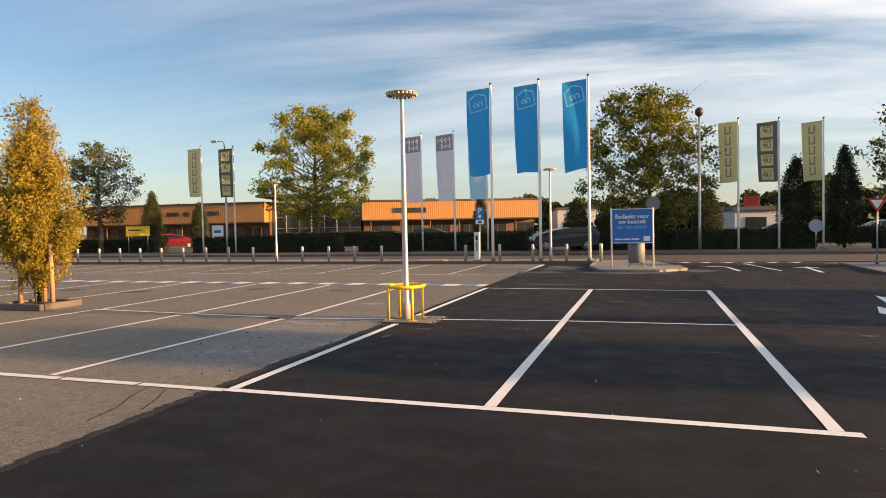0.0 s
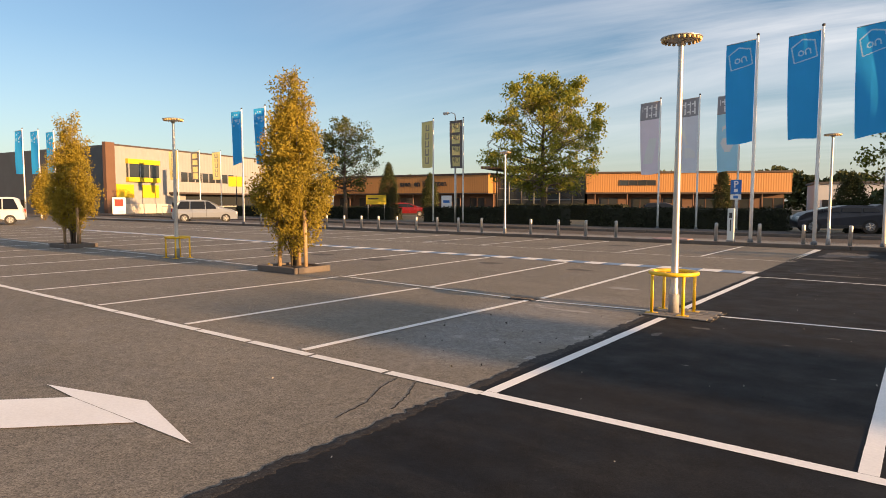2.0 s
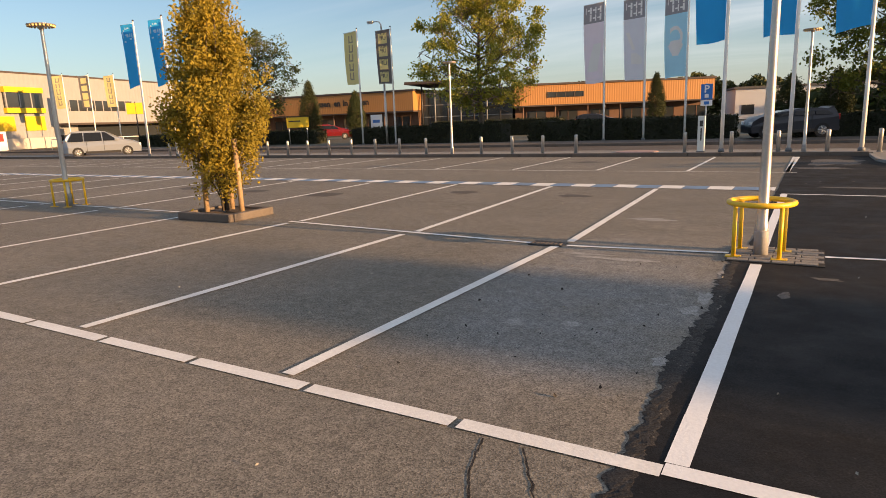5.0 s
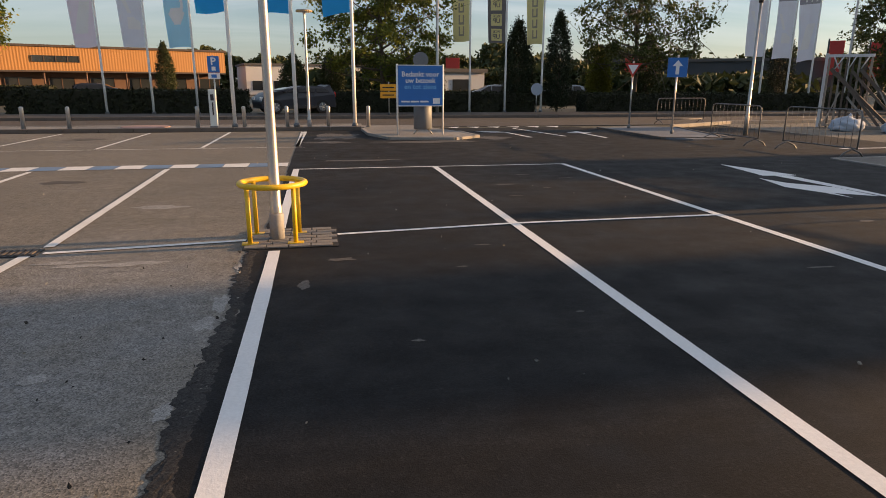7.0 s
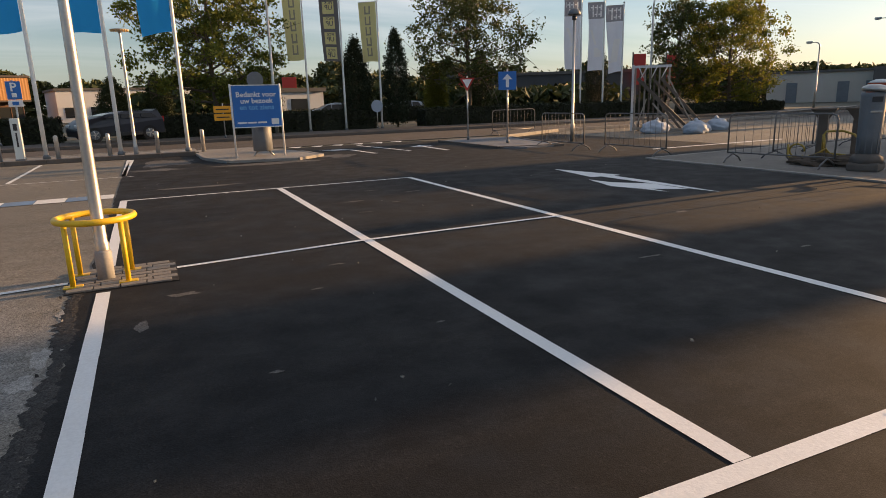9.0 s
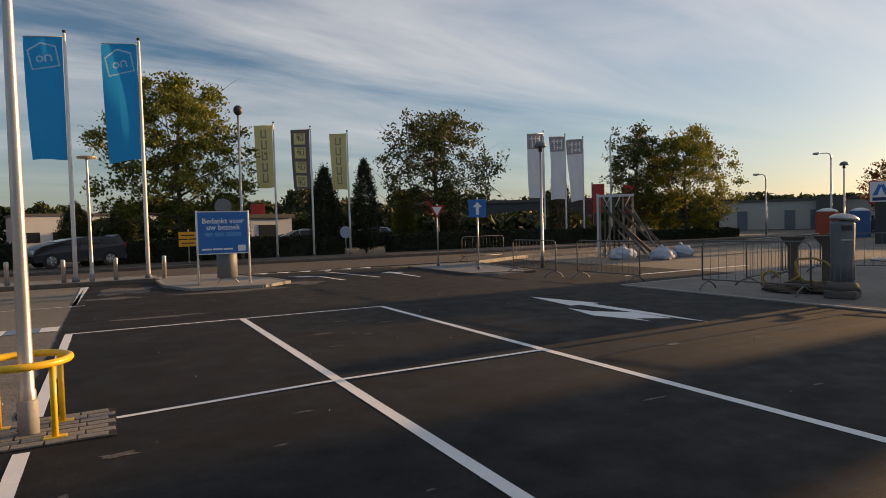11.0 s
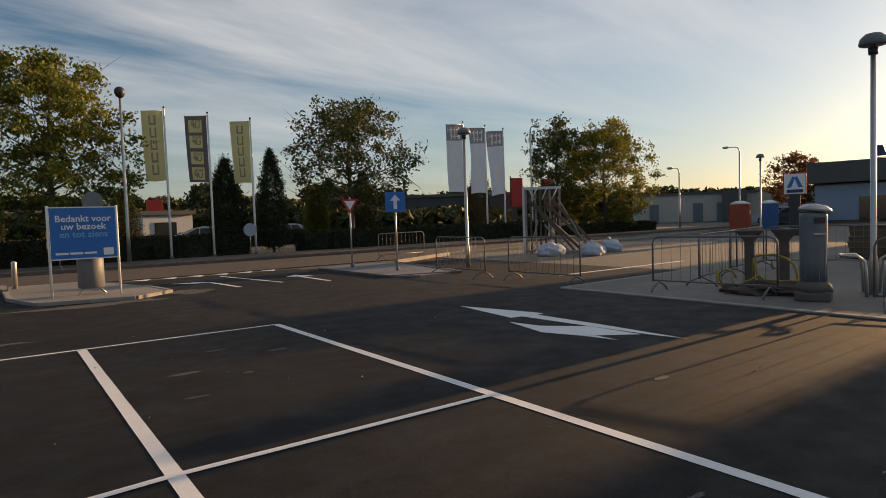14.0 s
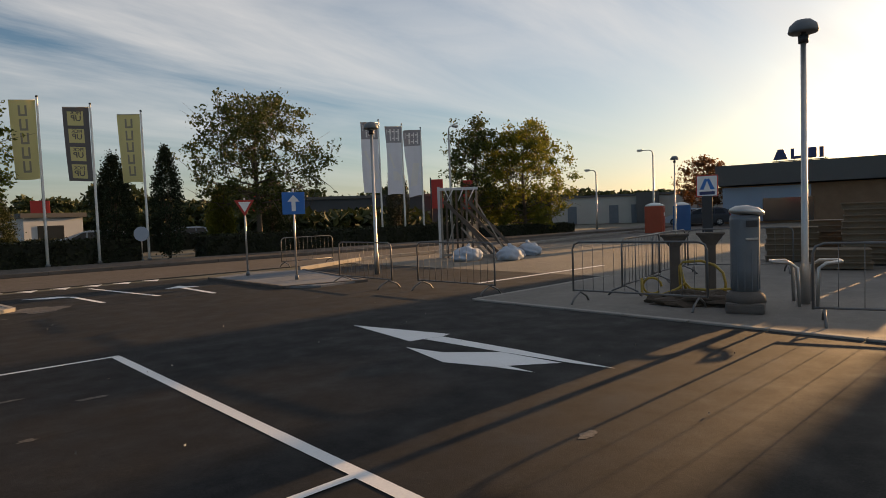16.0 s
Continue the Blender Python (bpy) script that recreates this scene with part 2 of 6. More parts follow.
M_KERBDARK = mat("kerb_dirty", (0.13, 0.11, 0.095), 0.9, var=0.2, scale=2.5, bump=0.12)
M_PAINT = mat("road_paint", (0.80, 0.80, 0.79), 0.65, var=0.08, scale=1.5, bump=0.04, tint=(0.62, 0.61, 0.59))
M_PAINTOLD = mat("road_paint_worn", (0.78, 0.77, 0.74), 0.7, var=0.12, scale=2.5, bump=0.05, tint=(0.52, 0.50, 0.46))
M_BLUEPAINT = mat("road_paint_blue", (0.13, 0.25, 0.42), 0.75, var=0.22, scale=2.0, bump=0.1, tint=(0.15, 0.19, 0.24))
M_GALV = mat("galvanised_steel", (0.50, 0.49, 0.47), 0.38, 0.75, var=0.10, scale=5, bump=0.02, fine=40)
M_SLEEVE = mat("sleeve_grey", (0.30, 0.30, 0.30), 0.6, 0.0, var=0.12, scale=8, bump=0.03)
M_WHITEPOLE = mat("white_lacquer", (0.78, 0.78, 0.76), 0.35, 0.0, var=0.05, scale=3, bump=0)
M_STEELDARK = mat("dark_steel", (0.05, 0.05, 0.055), 0.5, 0.4, var=0.1)
M_YELLOW = mat("yellow_enamel", (0.80, 0.50, 0.02), 0.38, var=0.10, scale=9, bump=0.03, tint=(0.62, 0.36, 0.02))
M_YELLOWDULL = mat("yellow_worn", (0.42, 0.29, 0.04), 0.6, var=0.2, scale=9, bump=0.05, tint=(0.26, 0.17, 0.04))
M_LAMPWARM = mat("lamp_cells", (0.80, 0.55, 0.25), 0.3, var=0.1)
M_BARK = mat("bark", (0.12, 0.095, 0.07), 0.95, var=0.25, scale=8, bump=0.25, fine=30)
M_STAKE = mat("stake_wood", (0.36, 0.25, 0.14), 0.85, var=0.2, scale=10, bump=0.12)
M_SOIL = mat("soil", (0.075, 0.055, 0.038), 0.95, var=0.3, scale=6, bump=0.3, fine=25)
M_LEAF_AUT = leafy("leaves_autumn", (0.34, 0.262, 0.034), (0.155, 0.138, 0.026), 0.38)
M_LEAF_OAK = leafy("leaves_oak", (0.078, 0.105, 0.02), (0.29, 0.28, 0.04), 0.3)
M_LEAF_YELLOW = leafy("leaves_yellowing", (0.17, 0.20, 0.032), (0.50, 0.45, 0.075), 0.5)
M_LEAF_DARK = leafy("leaves_dark", (0.034, 0.048, 0.016), (0.066, 0.072, 0.021), 0.12)
M_LEAF_GREEN = leafy("leaves_green", (0.052, 0.070, 0.018), (0.115, 0.12, 0.028), 0.22)
M_LEAF_RED = leafy("leaves_russet", (0.16, 0.075, 0.03), (0.24, 0.11, 0.04), 0.4)
M_LEAF_THUJA = leafy("leaves_conifer", (0.020, 0.032, 0.015), (0.036, 0.041, 0.017), 0.08)
M_LEAF_GOLD = leafy("leaves_gold", (0.12, 0.135, 0.022), (0.28, 0.25, 0.03), 0.45)
M_HEDGE = leafy("hedge_leaves", (0.018, 0.025, 0.010), (0.034, 0.036, 0.014), 0.06)
M_HEDGECORE = mat("hedge_core", (0.018, 0.020, 0.010), 1.0, var=0.3, scale=12, bump=0.4, fine=20)
M_ORANGE = corrugated("orange_cladding", (0.39, 0.185, 0.055), 0.3)
M_ROOFDARK = mat("roof_edge_dark", (0.06, 0.045, 0.04), 0.7, var=0.1)
M_BROWN = mat("brown_facade", (0.13, 0.07, 0.045), 0.75, var=0.12, scale=0.6)
M_GREYCLAD = corrugated("grey_cladding", (0.27, 0.275, 0.285), 0.6)
M_DARKCLAD = mat("dark_grey_cladding", (0.10, 0.095, 0.09), 0.65, var=0.08, scale=0.5)
M_SLATE = mat("slate_cladding", (0.055, 0.06, 0.066), 0.7, var=0.1, scale=0.6)
M_BRICKBROWN = mat("brown_brick", (0.26, 0.15, 0.085), 0.85, var=0.15, scale=1.5, bump=0.1, fine=12)
M_WHITEWALL = mat("white_panel", (0.56, 0.57, 0.58), 0.6, var=0.05, scale=0.5, bump=0.01)
M_CREAM = mat("cream_wall", (0.50, 0.46, 0.40), 0.8, var=0.08, scale=0.5)
M_GLASS = mat("dark_glass", (0.03, 0.035, 0.04), 0.08, var=0.05, bump=0, shine=0.8)
M_SIGNBLUE = mat("sign_blue", (0.025, 0.16, 0.50), 0.42, var=0.05, scale=2, bump=0.01)
M_SIGNWHITE = mat("sign_white", (0.80, 0.80, 0.80), 0.45, var=0.04, bump=0)
M_SIGNLIGHT = mat("sign_lightblue", (0.16, 0.42, 0.72), 0.45, var=0.04, bump=0)
M_SIGNRED = mat("sign_red", (0.46, 0.035, 0.025), 0.5, var=0.05, bump=0)
M_SIGNYEL = mat("sign_yellow", (0.62, 0.44, 0.015), 0.45, var=0.05, bump=0)
M_SIGNORANGE = mat("sign_orange", (0.85, 0.38, 0.02), 0.45, var=0.05, bump=0)
M_BLACK = mat("black_plastic", (0.02, 0.02, 0.02), 0.5, var=0.1, bump=0)
M_NAVY = mat("navy_letters", (0.02, 0.035, 0.13), 0.45, var=0.05, bump=0)
M_F_BLUE = cloth("flag_blue", (0.03, 0.40, 0.86), 0.55)
M_F_BLUELIGHT = cloth("flag_blue_light", (0.42, 0.66, 0.88))
M_F_YELLOW = cloth("flag_yellow", (0.70, 0.63, 0.30))
M_F_GREY = cloth("flag_grey", (0.16, 0.15, 0.15), 0.4)
M_F_LETTER = cloth("flag_letter_grey", (0.30, 0.28, 0.22), 0.4)
M_F_LILAC = cloth("flag_lilac", (0.88, 0.79, 0.87))
M_F_LILAC2 = cloth("flag_greylilac", (0.80, 0.81, 0.88))
M_F_CYAN = cloth("flag_cyan", (0.44, 0.78, 0.95))
M_F_WHITE = cloth("flag_white", (0.85, 0.84, 0.84))
M_F_KGREY = cloth("flag_headgrey", (0.33, 0.32, 0.35), 0.45)
M_CARSILVER = mat("car_silver", (0.25, 0.28, 0.32), 0.34, 0.35, var=0.03, bump=0)
M_CARWHITE = mat("car_white", (0.40, 0.43, 0.48), 0.35, 0.0, var=0.03, bump=0)
M_CARRED = mat("car_red", (0.16, 0.010, 0.012), 0.25, 0.1, var=0.03, bump=0)
M_CARDARK = mat("car_dark", (0.012, 0.014, 0.024), 0.34, 0.0, var=0.03, bump=0)
M_CARGLASS = mat("car_glass", (0.008, 0.009, 0.011), 0.12, var=0.05, bump=0, shine=0.35)
M_PALEBLUE = mat("pale_blue_panel", (0.30, 0.36, 0.45), 0.5, var=0.06, scale=0.6)
M_TYRE = mat("tyre", (0.018, 0.018, 0.018), 0.85, var=0.1)
M_TAIL = mat("tail_light", (0.45, 0.02, 0.015), 0.2, var=0.05, bump=0)
M_HEADL = mat("head_light", (0.7, 0.72, 0.74), 0.12, var=0.03, bump=0)
M_TOILETRED = mat("toilet_red", (0.36, 0.06, 0.02), 0.5, var=0.08)
M_TOILETBLUE = mat("toilet_blue", (0.03, 0.12, 0.30), 0.5, var=0.08)
M_TIMBER = mat("grey_timber", (0.30, 0.27, 0.23), 0.85, var=0.2, scale=5, bump=0.12)
M_OLDTIMBER = mat("dark_timber", (0.12, 0.098, 0.08), 0.9, var=0.2, scale=6, bump=0.12)
M_BARRIER = mat("dull_galvanised", (0.20, 0.195, 0.19), 0.55, 0.5, var=0.15, scale=6, bump=0.02)
M_SITE = asphalt("site_paving", (0.15, 0.135, 0.118), (0.21, 0.19, 0.165), (0.11, 0.10, 0.088), 0.2, 0.35)
M_BAG = mat("white_sandbag", (0.40, 0.45, 0.52), 0.8, var=0.12, scale=6, bump=0.15, fine=25)
M_CABINET = mat("grey_cabinet", (0.16, 0.175, 0.19), 0.55, 0.1, var=0.12, scale=4, bump=0.03)
M_PALLET = mat("pallet_wood", (0.22, 0.16, 0.105), 0.85, var=0.22, scale=5, bump=0.12)
M_FLECK = mat("pale_fleck", (0.34, 0.32, 0.28), 0.8, var=0.2)
M_CHARGE = mat("charger_white", (0.66, 0.70, 0.68), 0.45, var=0.05, bump=0)

# ---- small helpers for building ----


def box(bm, x0, x1, y0, y1, z0, z1, bevel=0.0, slot=0):
    vs = [bm.verts.new(p) for p in ((x0, y0, z0), (x1, y0, z0), (x1, y1, z0), (x0, y1, z0), (x0, y0, z1), (x1, y0, z1), (x1, y1, z1), (x0, y1, z1))]
    fs = [bm.faces.new([vs[i] for i in q]) for q in ((3, 2, 1, 0), (4, 5, 6, 7), (0, 1, 5, 4), (1, 2, 6, 5), (2, 3, 7, 6), (3, 0, 4, 7))]
    for f in fs:
        f.material_index = slot
    if bevel:
        edges = list({e for f in fs for e in f.edges})
        bmesh.ops.bevel(bm, geom=edges, offset=bevel, segments=2, affect="EDGES", profile=0.6)
    return bm


def tube(bm, pts, radii, seg=10, closed=False, slot=0, smooth=True):
    """A round tube along points; radii: one number, or one for each point."""
    pts = [Vector(p) for p in pts]
    if isinstance(radii, (int, float)):
        radii = [radii] * len(pts)
    rings, side = [], None
    for i, p in enumerate(pts):
        a = pts[i - 1] if (i or closed) else p
        b = pts[(i + 1) % len(pts)] if (i < len(pts) - 1 or closed) else p
        d = (b - a).normalized()
        if side is None:
            side = d.orthogonal().normalized()
        side = (side - d * side.dot(d)).normalized()
        up = d.cross(side)
        rings.append([bm.verts.new(p + (side * math.cos(k * math.tau / seg) + up * math.sin(k * math.tau / seg)) * radii[i]) for k in range(seg)])
    for i in range(len(rings) if closed else len(rings) - 1):
        r, s = rings[i], rings[(i + 1) % len(rings)]
        for k in range(seg):
            f = bm.faces.new((r[k], r[(k + 1) % seg], s[(k + 1) % seg], s[k]))
            f.material_index, f.smooth = slot, smooth
    if not closed:
        for r, flip in ((rings[0], True), (rings[-1], False)):
            f = bm.faces.new(r[::-1] if flip else r)
            f.material_index = slot
    return bm


def lathe(bm, profile, seg=20, at=(0, 0), slot=0):
    """A turned shape: (radius, height) pairs from below upwards."""
    rings = []
    for r, z in profile:
        rings.append([bm.verts.new((at[0] + max(r, 0.0005) * math.cos(k * math.tau / seg), at[1] + max(r, 0.0005) * math.sin(k * math.tau / seg), z)) for k in range(seg)])
    for a, b in zip(rings, rings[1:]):
        for k in range(seg):
            f = bm.faces.new((a[k], a[(k + 1) % seg], b[(k + 1) % seg], b[k]))
            f.smooth, f.material_index = True, slot
    bm.faces.new(rings[0][::-1]).material_index = slot
    bm.faces.new(rings[-1]).material_index = slot
    return bm


def prism(bm, poly, z0, z1, slot=0):
    """An upright prism over a flat outline."""
    lo = [bm.verts.new((x, y, z0)) for x, y in poly]
    hi = [bm.verts.new((x, y, z1)) for x, y in poly]
    fs = [bm.faces.new(lo[::-1]), bm.faces.new(hi)]
    for i in range(len(poly)):
        j = (i + 1) % len(poly)
        fs.append(bm.faces.new((lo[i], lo[j], hi[j], hi[i])))
    for f in fs:
        f.material_index = slot
    bmesh.ops.recalc_face_normals(bm, faces=fs)
    return bm


def mesh_of(name, bm, *mats):
    me = bpy.data.meshes.new(name)
    bm.to_mesh(me)
    bm.free()
    for m in mats:
        me.materials.append(m)
    return me


def part(name, bm, material, parent, label=""):
    mats = material if isinstance(material, (list, tuple)) else (material,)
    ob = new(name, mesh_of(name, bm, *mats))
    ob.parent = parent
    return tagged(ob, label)


def piece(name, me, parent, at, rz=0.0, scale=(1, 1, 1)):
    """One of many alike pieces that share a mesh."""
    ob = new(name, me)
    ob.parent = parent
    ob.location, ob.rotation_euler, ob.scale = at, (0, 0, rz), scale
    return ob


def thing(name, at, rz, label, category, group="", kind=""):
    ob = new(name)
    ob.location, ob.rotation_euler = at, (0, 0, radians(rz))
    return tagged(ob, label, category, group, kind)


def setting(name, bm, material, label="", category=""):
    mats = material if isinstance(material, (list, tuple)) else (material,)
    return tagged(new(name, mesh_of(name, bm, *mats)), label, category or name.split("_")[0], kind="structure")


def lettering(name, words, size, material, parent, at, rot=(90, 0, 0), mirror=False, align="CENTER", bend=None, thick=0.004, bold=0.02):
    """Words in the built-in font, as a mesh."""
    cu = bpy.data.curves.new(name, "FONT")
    cu.body, cu.size, cu.align_x, cu.extrude, cu.resolution_u = words, size, align, thick, 2
    cu.offset = bold * size
    tmp = bpy.data.objects.new(name, cu)
    scene.collection.objects.link(tmp)
    bpy.context.view_layer.update()
    me = bpy.data.meshes.new_from_object(tmp.evaluated_get(bpy.context.evaluated_depsgraph_get()))
    bpy.data.objects.remove(tmp)
    me.transform(pose(*at, *rot) @ Matrix.Diagonal((-1 if mirror else 1, 1, 1, 1)))
    if bend:
        for v in me.vertices:
            v.co.y += bend(v.co.x, v.co.z)
    me.materials.clear()
    me.materials.append(material)
    ob = new(name, me)
    ob.parent = parent
    return ob

# ---- ground ----
bm = bmesh.new()
lathe(bm, [(2500, -0.06), (2500, -0.03)], 96)
setting("ground", bm, M_GROUND, "flat open ground of grass and paving reaching the horizon", "ground")

BORDER = -3.63


def ragged(y):
    return BORDER + 0.035 * noise.noise(Vector((0, y * 0.7, 0))) + 0.03 * noise.noise(Vector((3, y * 5.5, 0))) + 0.03 * noise.noise(Vector((5, y * 17, 0)))


bm = bmesh.new()
box(bm, -75, 60, -32, 24.95, -0.03, 0.0)
setting("parking_ground", bm, M_OLD, "worn brown-grey asphalt of the car park", "asphalt")

ys = [-32 + 0.5 * i for i in range(65)] + [0.5 + 0.025 * i for i in range(396)] + [10.5 + 0.25 * i for i in range(62)]
bm = bmesh.new()
left = [bm.verts.new((ragged(y), y, 0.004)) for y in ys]
right = [bm.verts.new((7.50 if y < 15.2 else (6.2 if y > 25 else 12.0), y, 0.004)) for y in ys]
for i in range(len(ys) - 1):
    bm.faces.new((left[i], right[i], right[i + 1], left[i + 1]))
setting("asphalt_patch", bm, M_NEW, "fresh black asphalt with a ragged edge", "asphalt")
bm = bmesh.new()
vs = []
for y in ys:
    if 1.6 < y < 9.5:
        row = []
        for k in range(7):
            f = k / 6 - 0.5
            w = 0.060 + 0.035 * noise.noise(Vector((7, y * 1.6, 1))) + 0.028 * noise.noise(Vector((f * 2, y * 7, 4))) + 0.035 * noise.noise(Vector((f * 3, y * 23, 6)))
            z = 0.003 + (0.004 + 0.009 * noise.noise(Vector((f * 30, y * 22, 2)))) * (1 - (2 * f) ** 2)
            row.append(bm.verts.new((ragged(y) - 0.04 + 2 * f * w, y + 0.007 * noise.noise(Vector((f * 40, y * 30, 9))), min(0.0065, max(0.0015, z)))))
        vs.append(row)
for a, b in zip(vs, vs[1:]):
    for k in range(6):
        bm.faces.new((a[k], a[k + 1], b[k + 1], b[k]))
setting("asphalt_joint", bm, M_TAR, "crumbled tar joint between old and new asphalt", "asphalt")

# cracks and old oil stains
for k, pts in enumerate((((-4.02, 4.1), (-4.1, 4.5), (-4.28, 4.85), (-4.36, 5.16)), ((-3.84, 4.5), (-3.95, 4.8), (-4.16, 5.16)))):
    bm = bmesh.new()
    prev = None
    fine = []
    for (xa, ya), (xb, yb) in zip(pts, pts[1:]):
        for q in range(14):
            f = q / 14
            fine.append((xa + (xb - xa) * f + 0.018 * noise.noise(Vector((k, ya * 9 + f * 6, 1))), ya + (yb - ya) * f))
    for (xa, ya), (xb, yb) in zip(fine, fine[1:]):
        w = 0.006 + 0.005 * noise.noise(Vector((xa * 30, ya * 30, k)))
        bm.faces.new([bm.verts.new(p) for p in ((xa - w, ya, 0.0025), (xa + w, ya, 0.0025), (xb + w, yb, 0.0025), (xb - w, yb, 0.0025))])
    setting("asphalt_crack", bm, M_TAR, "thin dark crack in old asphalt", "crack")
for k, (sx, sy, sr) in enumerate(((-12.3, 13.2, 0.5), (-9.4, 14.3, 0.35), (-14.6, 13.4, 0.4), (-7.0, 14.2, 0.3), (-17, 13.6, 0.5), (-9.3, 22.5, 0.5))):
    bm = bmesh.new()
    cv = bm.verts.new((sx, sy, 0.0022))
    rv = []
    for q in range(26):
        a = q * math.tau / 26
        rr = sr * (1 + 0.45 * noise.noise(Vector((math.cos(a) * 1.4, math.sin(a) * 1.4, k * 3))))
        rv.append(bm.verts.new((sx + rr * math.cos(a), sy + 0.6 * rr * math.sin(a), 0.0022)))
    for q in range(26):
        bm.faces.new((cv, rv[q], rv[(q + 1) % 26]))
    setting("oil_stain", bm, M_STAIN, "dark oil stain on old asphalt", "stain")
# dried cement splashes beside the joint and on the fresh asphalt
for k, (sx, sy, ra, rb) in enumerate(((-3.80, 7.62, 0.085, 0.10), (-3.76, 8.03, 0.06, 0.16), (-3.80, 6.49, 0.05, 0.07), (-3.72, 8.9, 0.05, 0.13), (-4.75, 9.18, 0.42, 0.07), (-5.2, 9.32, 0.3, 0.05),
                                      (-4.95, 6.82, 0.10, 0.06), (-4.55, 6.95, 0.07, 0.05), (-5.02, 11.85, 0.28, 0.12), (-0.25, 12.9, 0.16, 0.05), (0.25, 12.5, 0.06, 0.04), (0.9, 13.4, 0.12, 0.04), (-2.9, 9.0, 0.12, 0.05), (-3.2, 8.3, 0.05, 0.10), (-2.2, 16.4, 0.6, 0.12), (3.0, 9.6, 0.10, 0.05), (-0.2, 20.4, 1.5, 0.35), (1.9, 21.4, 0.5, 0.5), (-2.6, 22.6, 0.7, 1.3), (-2.9, 20.6, 0.6, 0.3),
                                      (-2.3, 2.72, 0.22, 0.008), (-2.05, 2.62, 0.16, 0.006), (-2.6, 2.9, 0.14, 0.007), (-1.75, 2.85, 0.10, 0.006), (-0.2, 3.0, 0.18, 0.008), (0.05, 2.85, 0.12, 0.006), (1.1, 8.05, 0.12, 0.02), (-1.55, 9.3, 0.07, 0.02), (-1.9, 8.6, 0.05, 0.015), (-2.5, 7.1, 0.035, 0.02), (-1.35, 7.4, 0.03, 0.012), (-0.4, 11.9, 0.10, 0.025), (0.3, 13.9, 0.14, 0.03), (2.6, 7.6, 0.06, 0.02))):
    bm = bmesh.new()
    z = 0.0026 if sx < -3.66 else 0.0068
    rv = []
    for q in range(44):
        a = q * math.tau / 44
        rr = 1 + 0.7 * noise.noise(Vector((math.cos(a) * 1.6, math.sin(a) * 1.6, k * 3.1))) + 0.22 * noise.noise(Vector((math.cos(a) * 6, math.sin(a) * 6, k)))
        rv.append(bm.verts.new((sx + ra * max(0.1, rr) * math.cos(a), sy + rb * max(0.1, rr) * math.sin(a), z)))
    cv = bm.verts.new((sx, sy, z))
    for q in range(44):
        bm.faces.new((cv, rv[q], rv[(q + 1) % 44]))
    setting("cement_splash", bm, M_SPLASH if sx < -3.66 else M_SPLASHTHIN, "dried pale cement splash on asphalt", "stain")

# road, verge and pavements
bm = bmesh.new()
box(bm, -300, 300, 26.65, 32.33, -0.03, 0.0)
setting("road", bm, M_ROAD, "brown clinker-coloured road surface", "road")
bm = bmesh.new()
box(bm, -300, 300, 32.5, 36.2, -0.03, 0.10)
setting("pavement_far", bm, M_ROAD, "brown paved path along the road", "pavement")
bm = bmesh.new()
box(bm, -60, -1.6, 25.06, 26.55, -0.03, 0.11)
setting("pavement_strip", bm, M_CONC, "pale concrete strip with bollards beside the road", "pavement")
bm = bmesh.new()
prism(bm, [(7.52, 15.0), (7.52, -30), (60, -30), (60, 15.0), (9, 15.25)], -0.03, 0.022)
site_ground = setting("pavement_site", bm, M_SITE, "pale dusty concrete paving of a building site", "pavement")
bm = bmesh.new()
prism(bm, [(12.05, 15.3), (300, 15.3), (300, 26.6), (12.05, 26.6)], -0.03, 0.003)
setting("road_side", bm, M_OLD, "grey asphalt side road", "road")


def stripe(bm, x0, y0, x1, y1, w, z=0.008, gaps=0.0):
    """A painted line from one point to another, broken where the paint has cracked."""
    a, b = Vector((x0, y0, 0)), Vector((x1, y1, 0))
    d = b - a
    L = d.length
    d.normalize()
    s = Vector((-d.y, d.x, 0)) * w / 2
    n = max(1, round(L / gaps)) if gaps else max(1, round(L / 0.5))
    prev = None
    for i in range(n):
        p = a + d * (L * i / n + (0.02 if gaps and i else 0))
        q = a + d * (L * (i + 1) / n - (0.02 if gaps and i < n - 1 else 0))
        j = [1 + 0.07 * noise.noise(Vector((p.x * 3, p.y * 3, k))) for k in range(4)]
        v = [bm.verts.new(Vector((0, 0, z)) + e) for e in (p - s * j[0], q - s * j[1], q + s * j[1], p + s * j[0])]
        bm.faces.new(v)


LANES = [-5.80, -8.02, -10.37, -12.85, -15.5, -18.1, -20.6, -23.1, -25.6, -28.1, -30.6, -33.1, -35.6, -38.1, -40.6]


def marking(name, label, material, *lines):
    bm = bmesh.new()
    for ln in lines:
        stripe(bm, *ln)
    return setting(name, bm, material, label, "road marking")


marking("line_row_front", "white painted line along the front of the bays", M_PAINT, (-3.53, 5.235, 1.72, 5.235, 0.105))
marking("line_row_front_old", "worn white line with cracks along the old bays", M_PAINTOLD, (-45, 5.17, -3.535, 5.215, 0.105, 0.0075, 1.0))
for x, y0, y1 in ((-3.485, 5.291, 9.4), (-3.485, 10.35, 15.18), (-0.965, 5.291, 15.18), (1.565, 5.291, 15.18)):
    marking("line_bay", "bright white painted bay line on black asphalt", M_PAINT, (x, y0, x, y1, 0.105))
marking("line_row_middle", "white painted line between two rows of bays", M_PAINT, (-2.90, 9.965, -0.96, 10.165, 0.068, 0.0105), (-0.96, 10.165, 1.51, 10.20, 0.068, 0.0105))
marking("line_row_back", "white painted line behind the bays", M_PAINT, (-3.53, 15.22, 1.61, 15.22, 0.068))
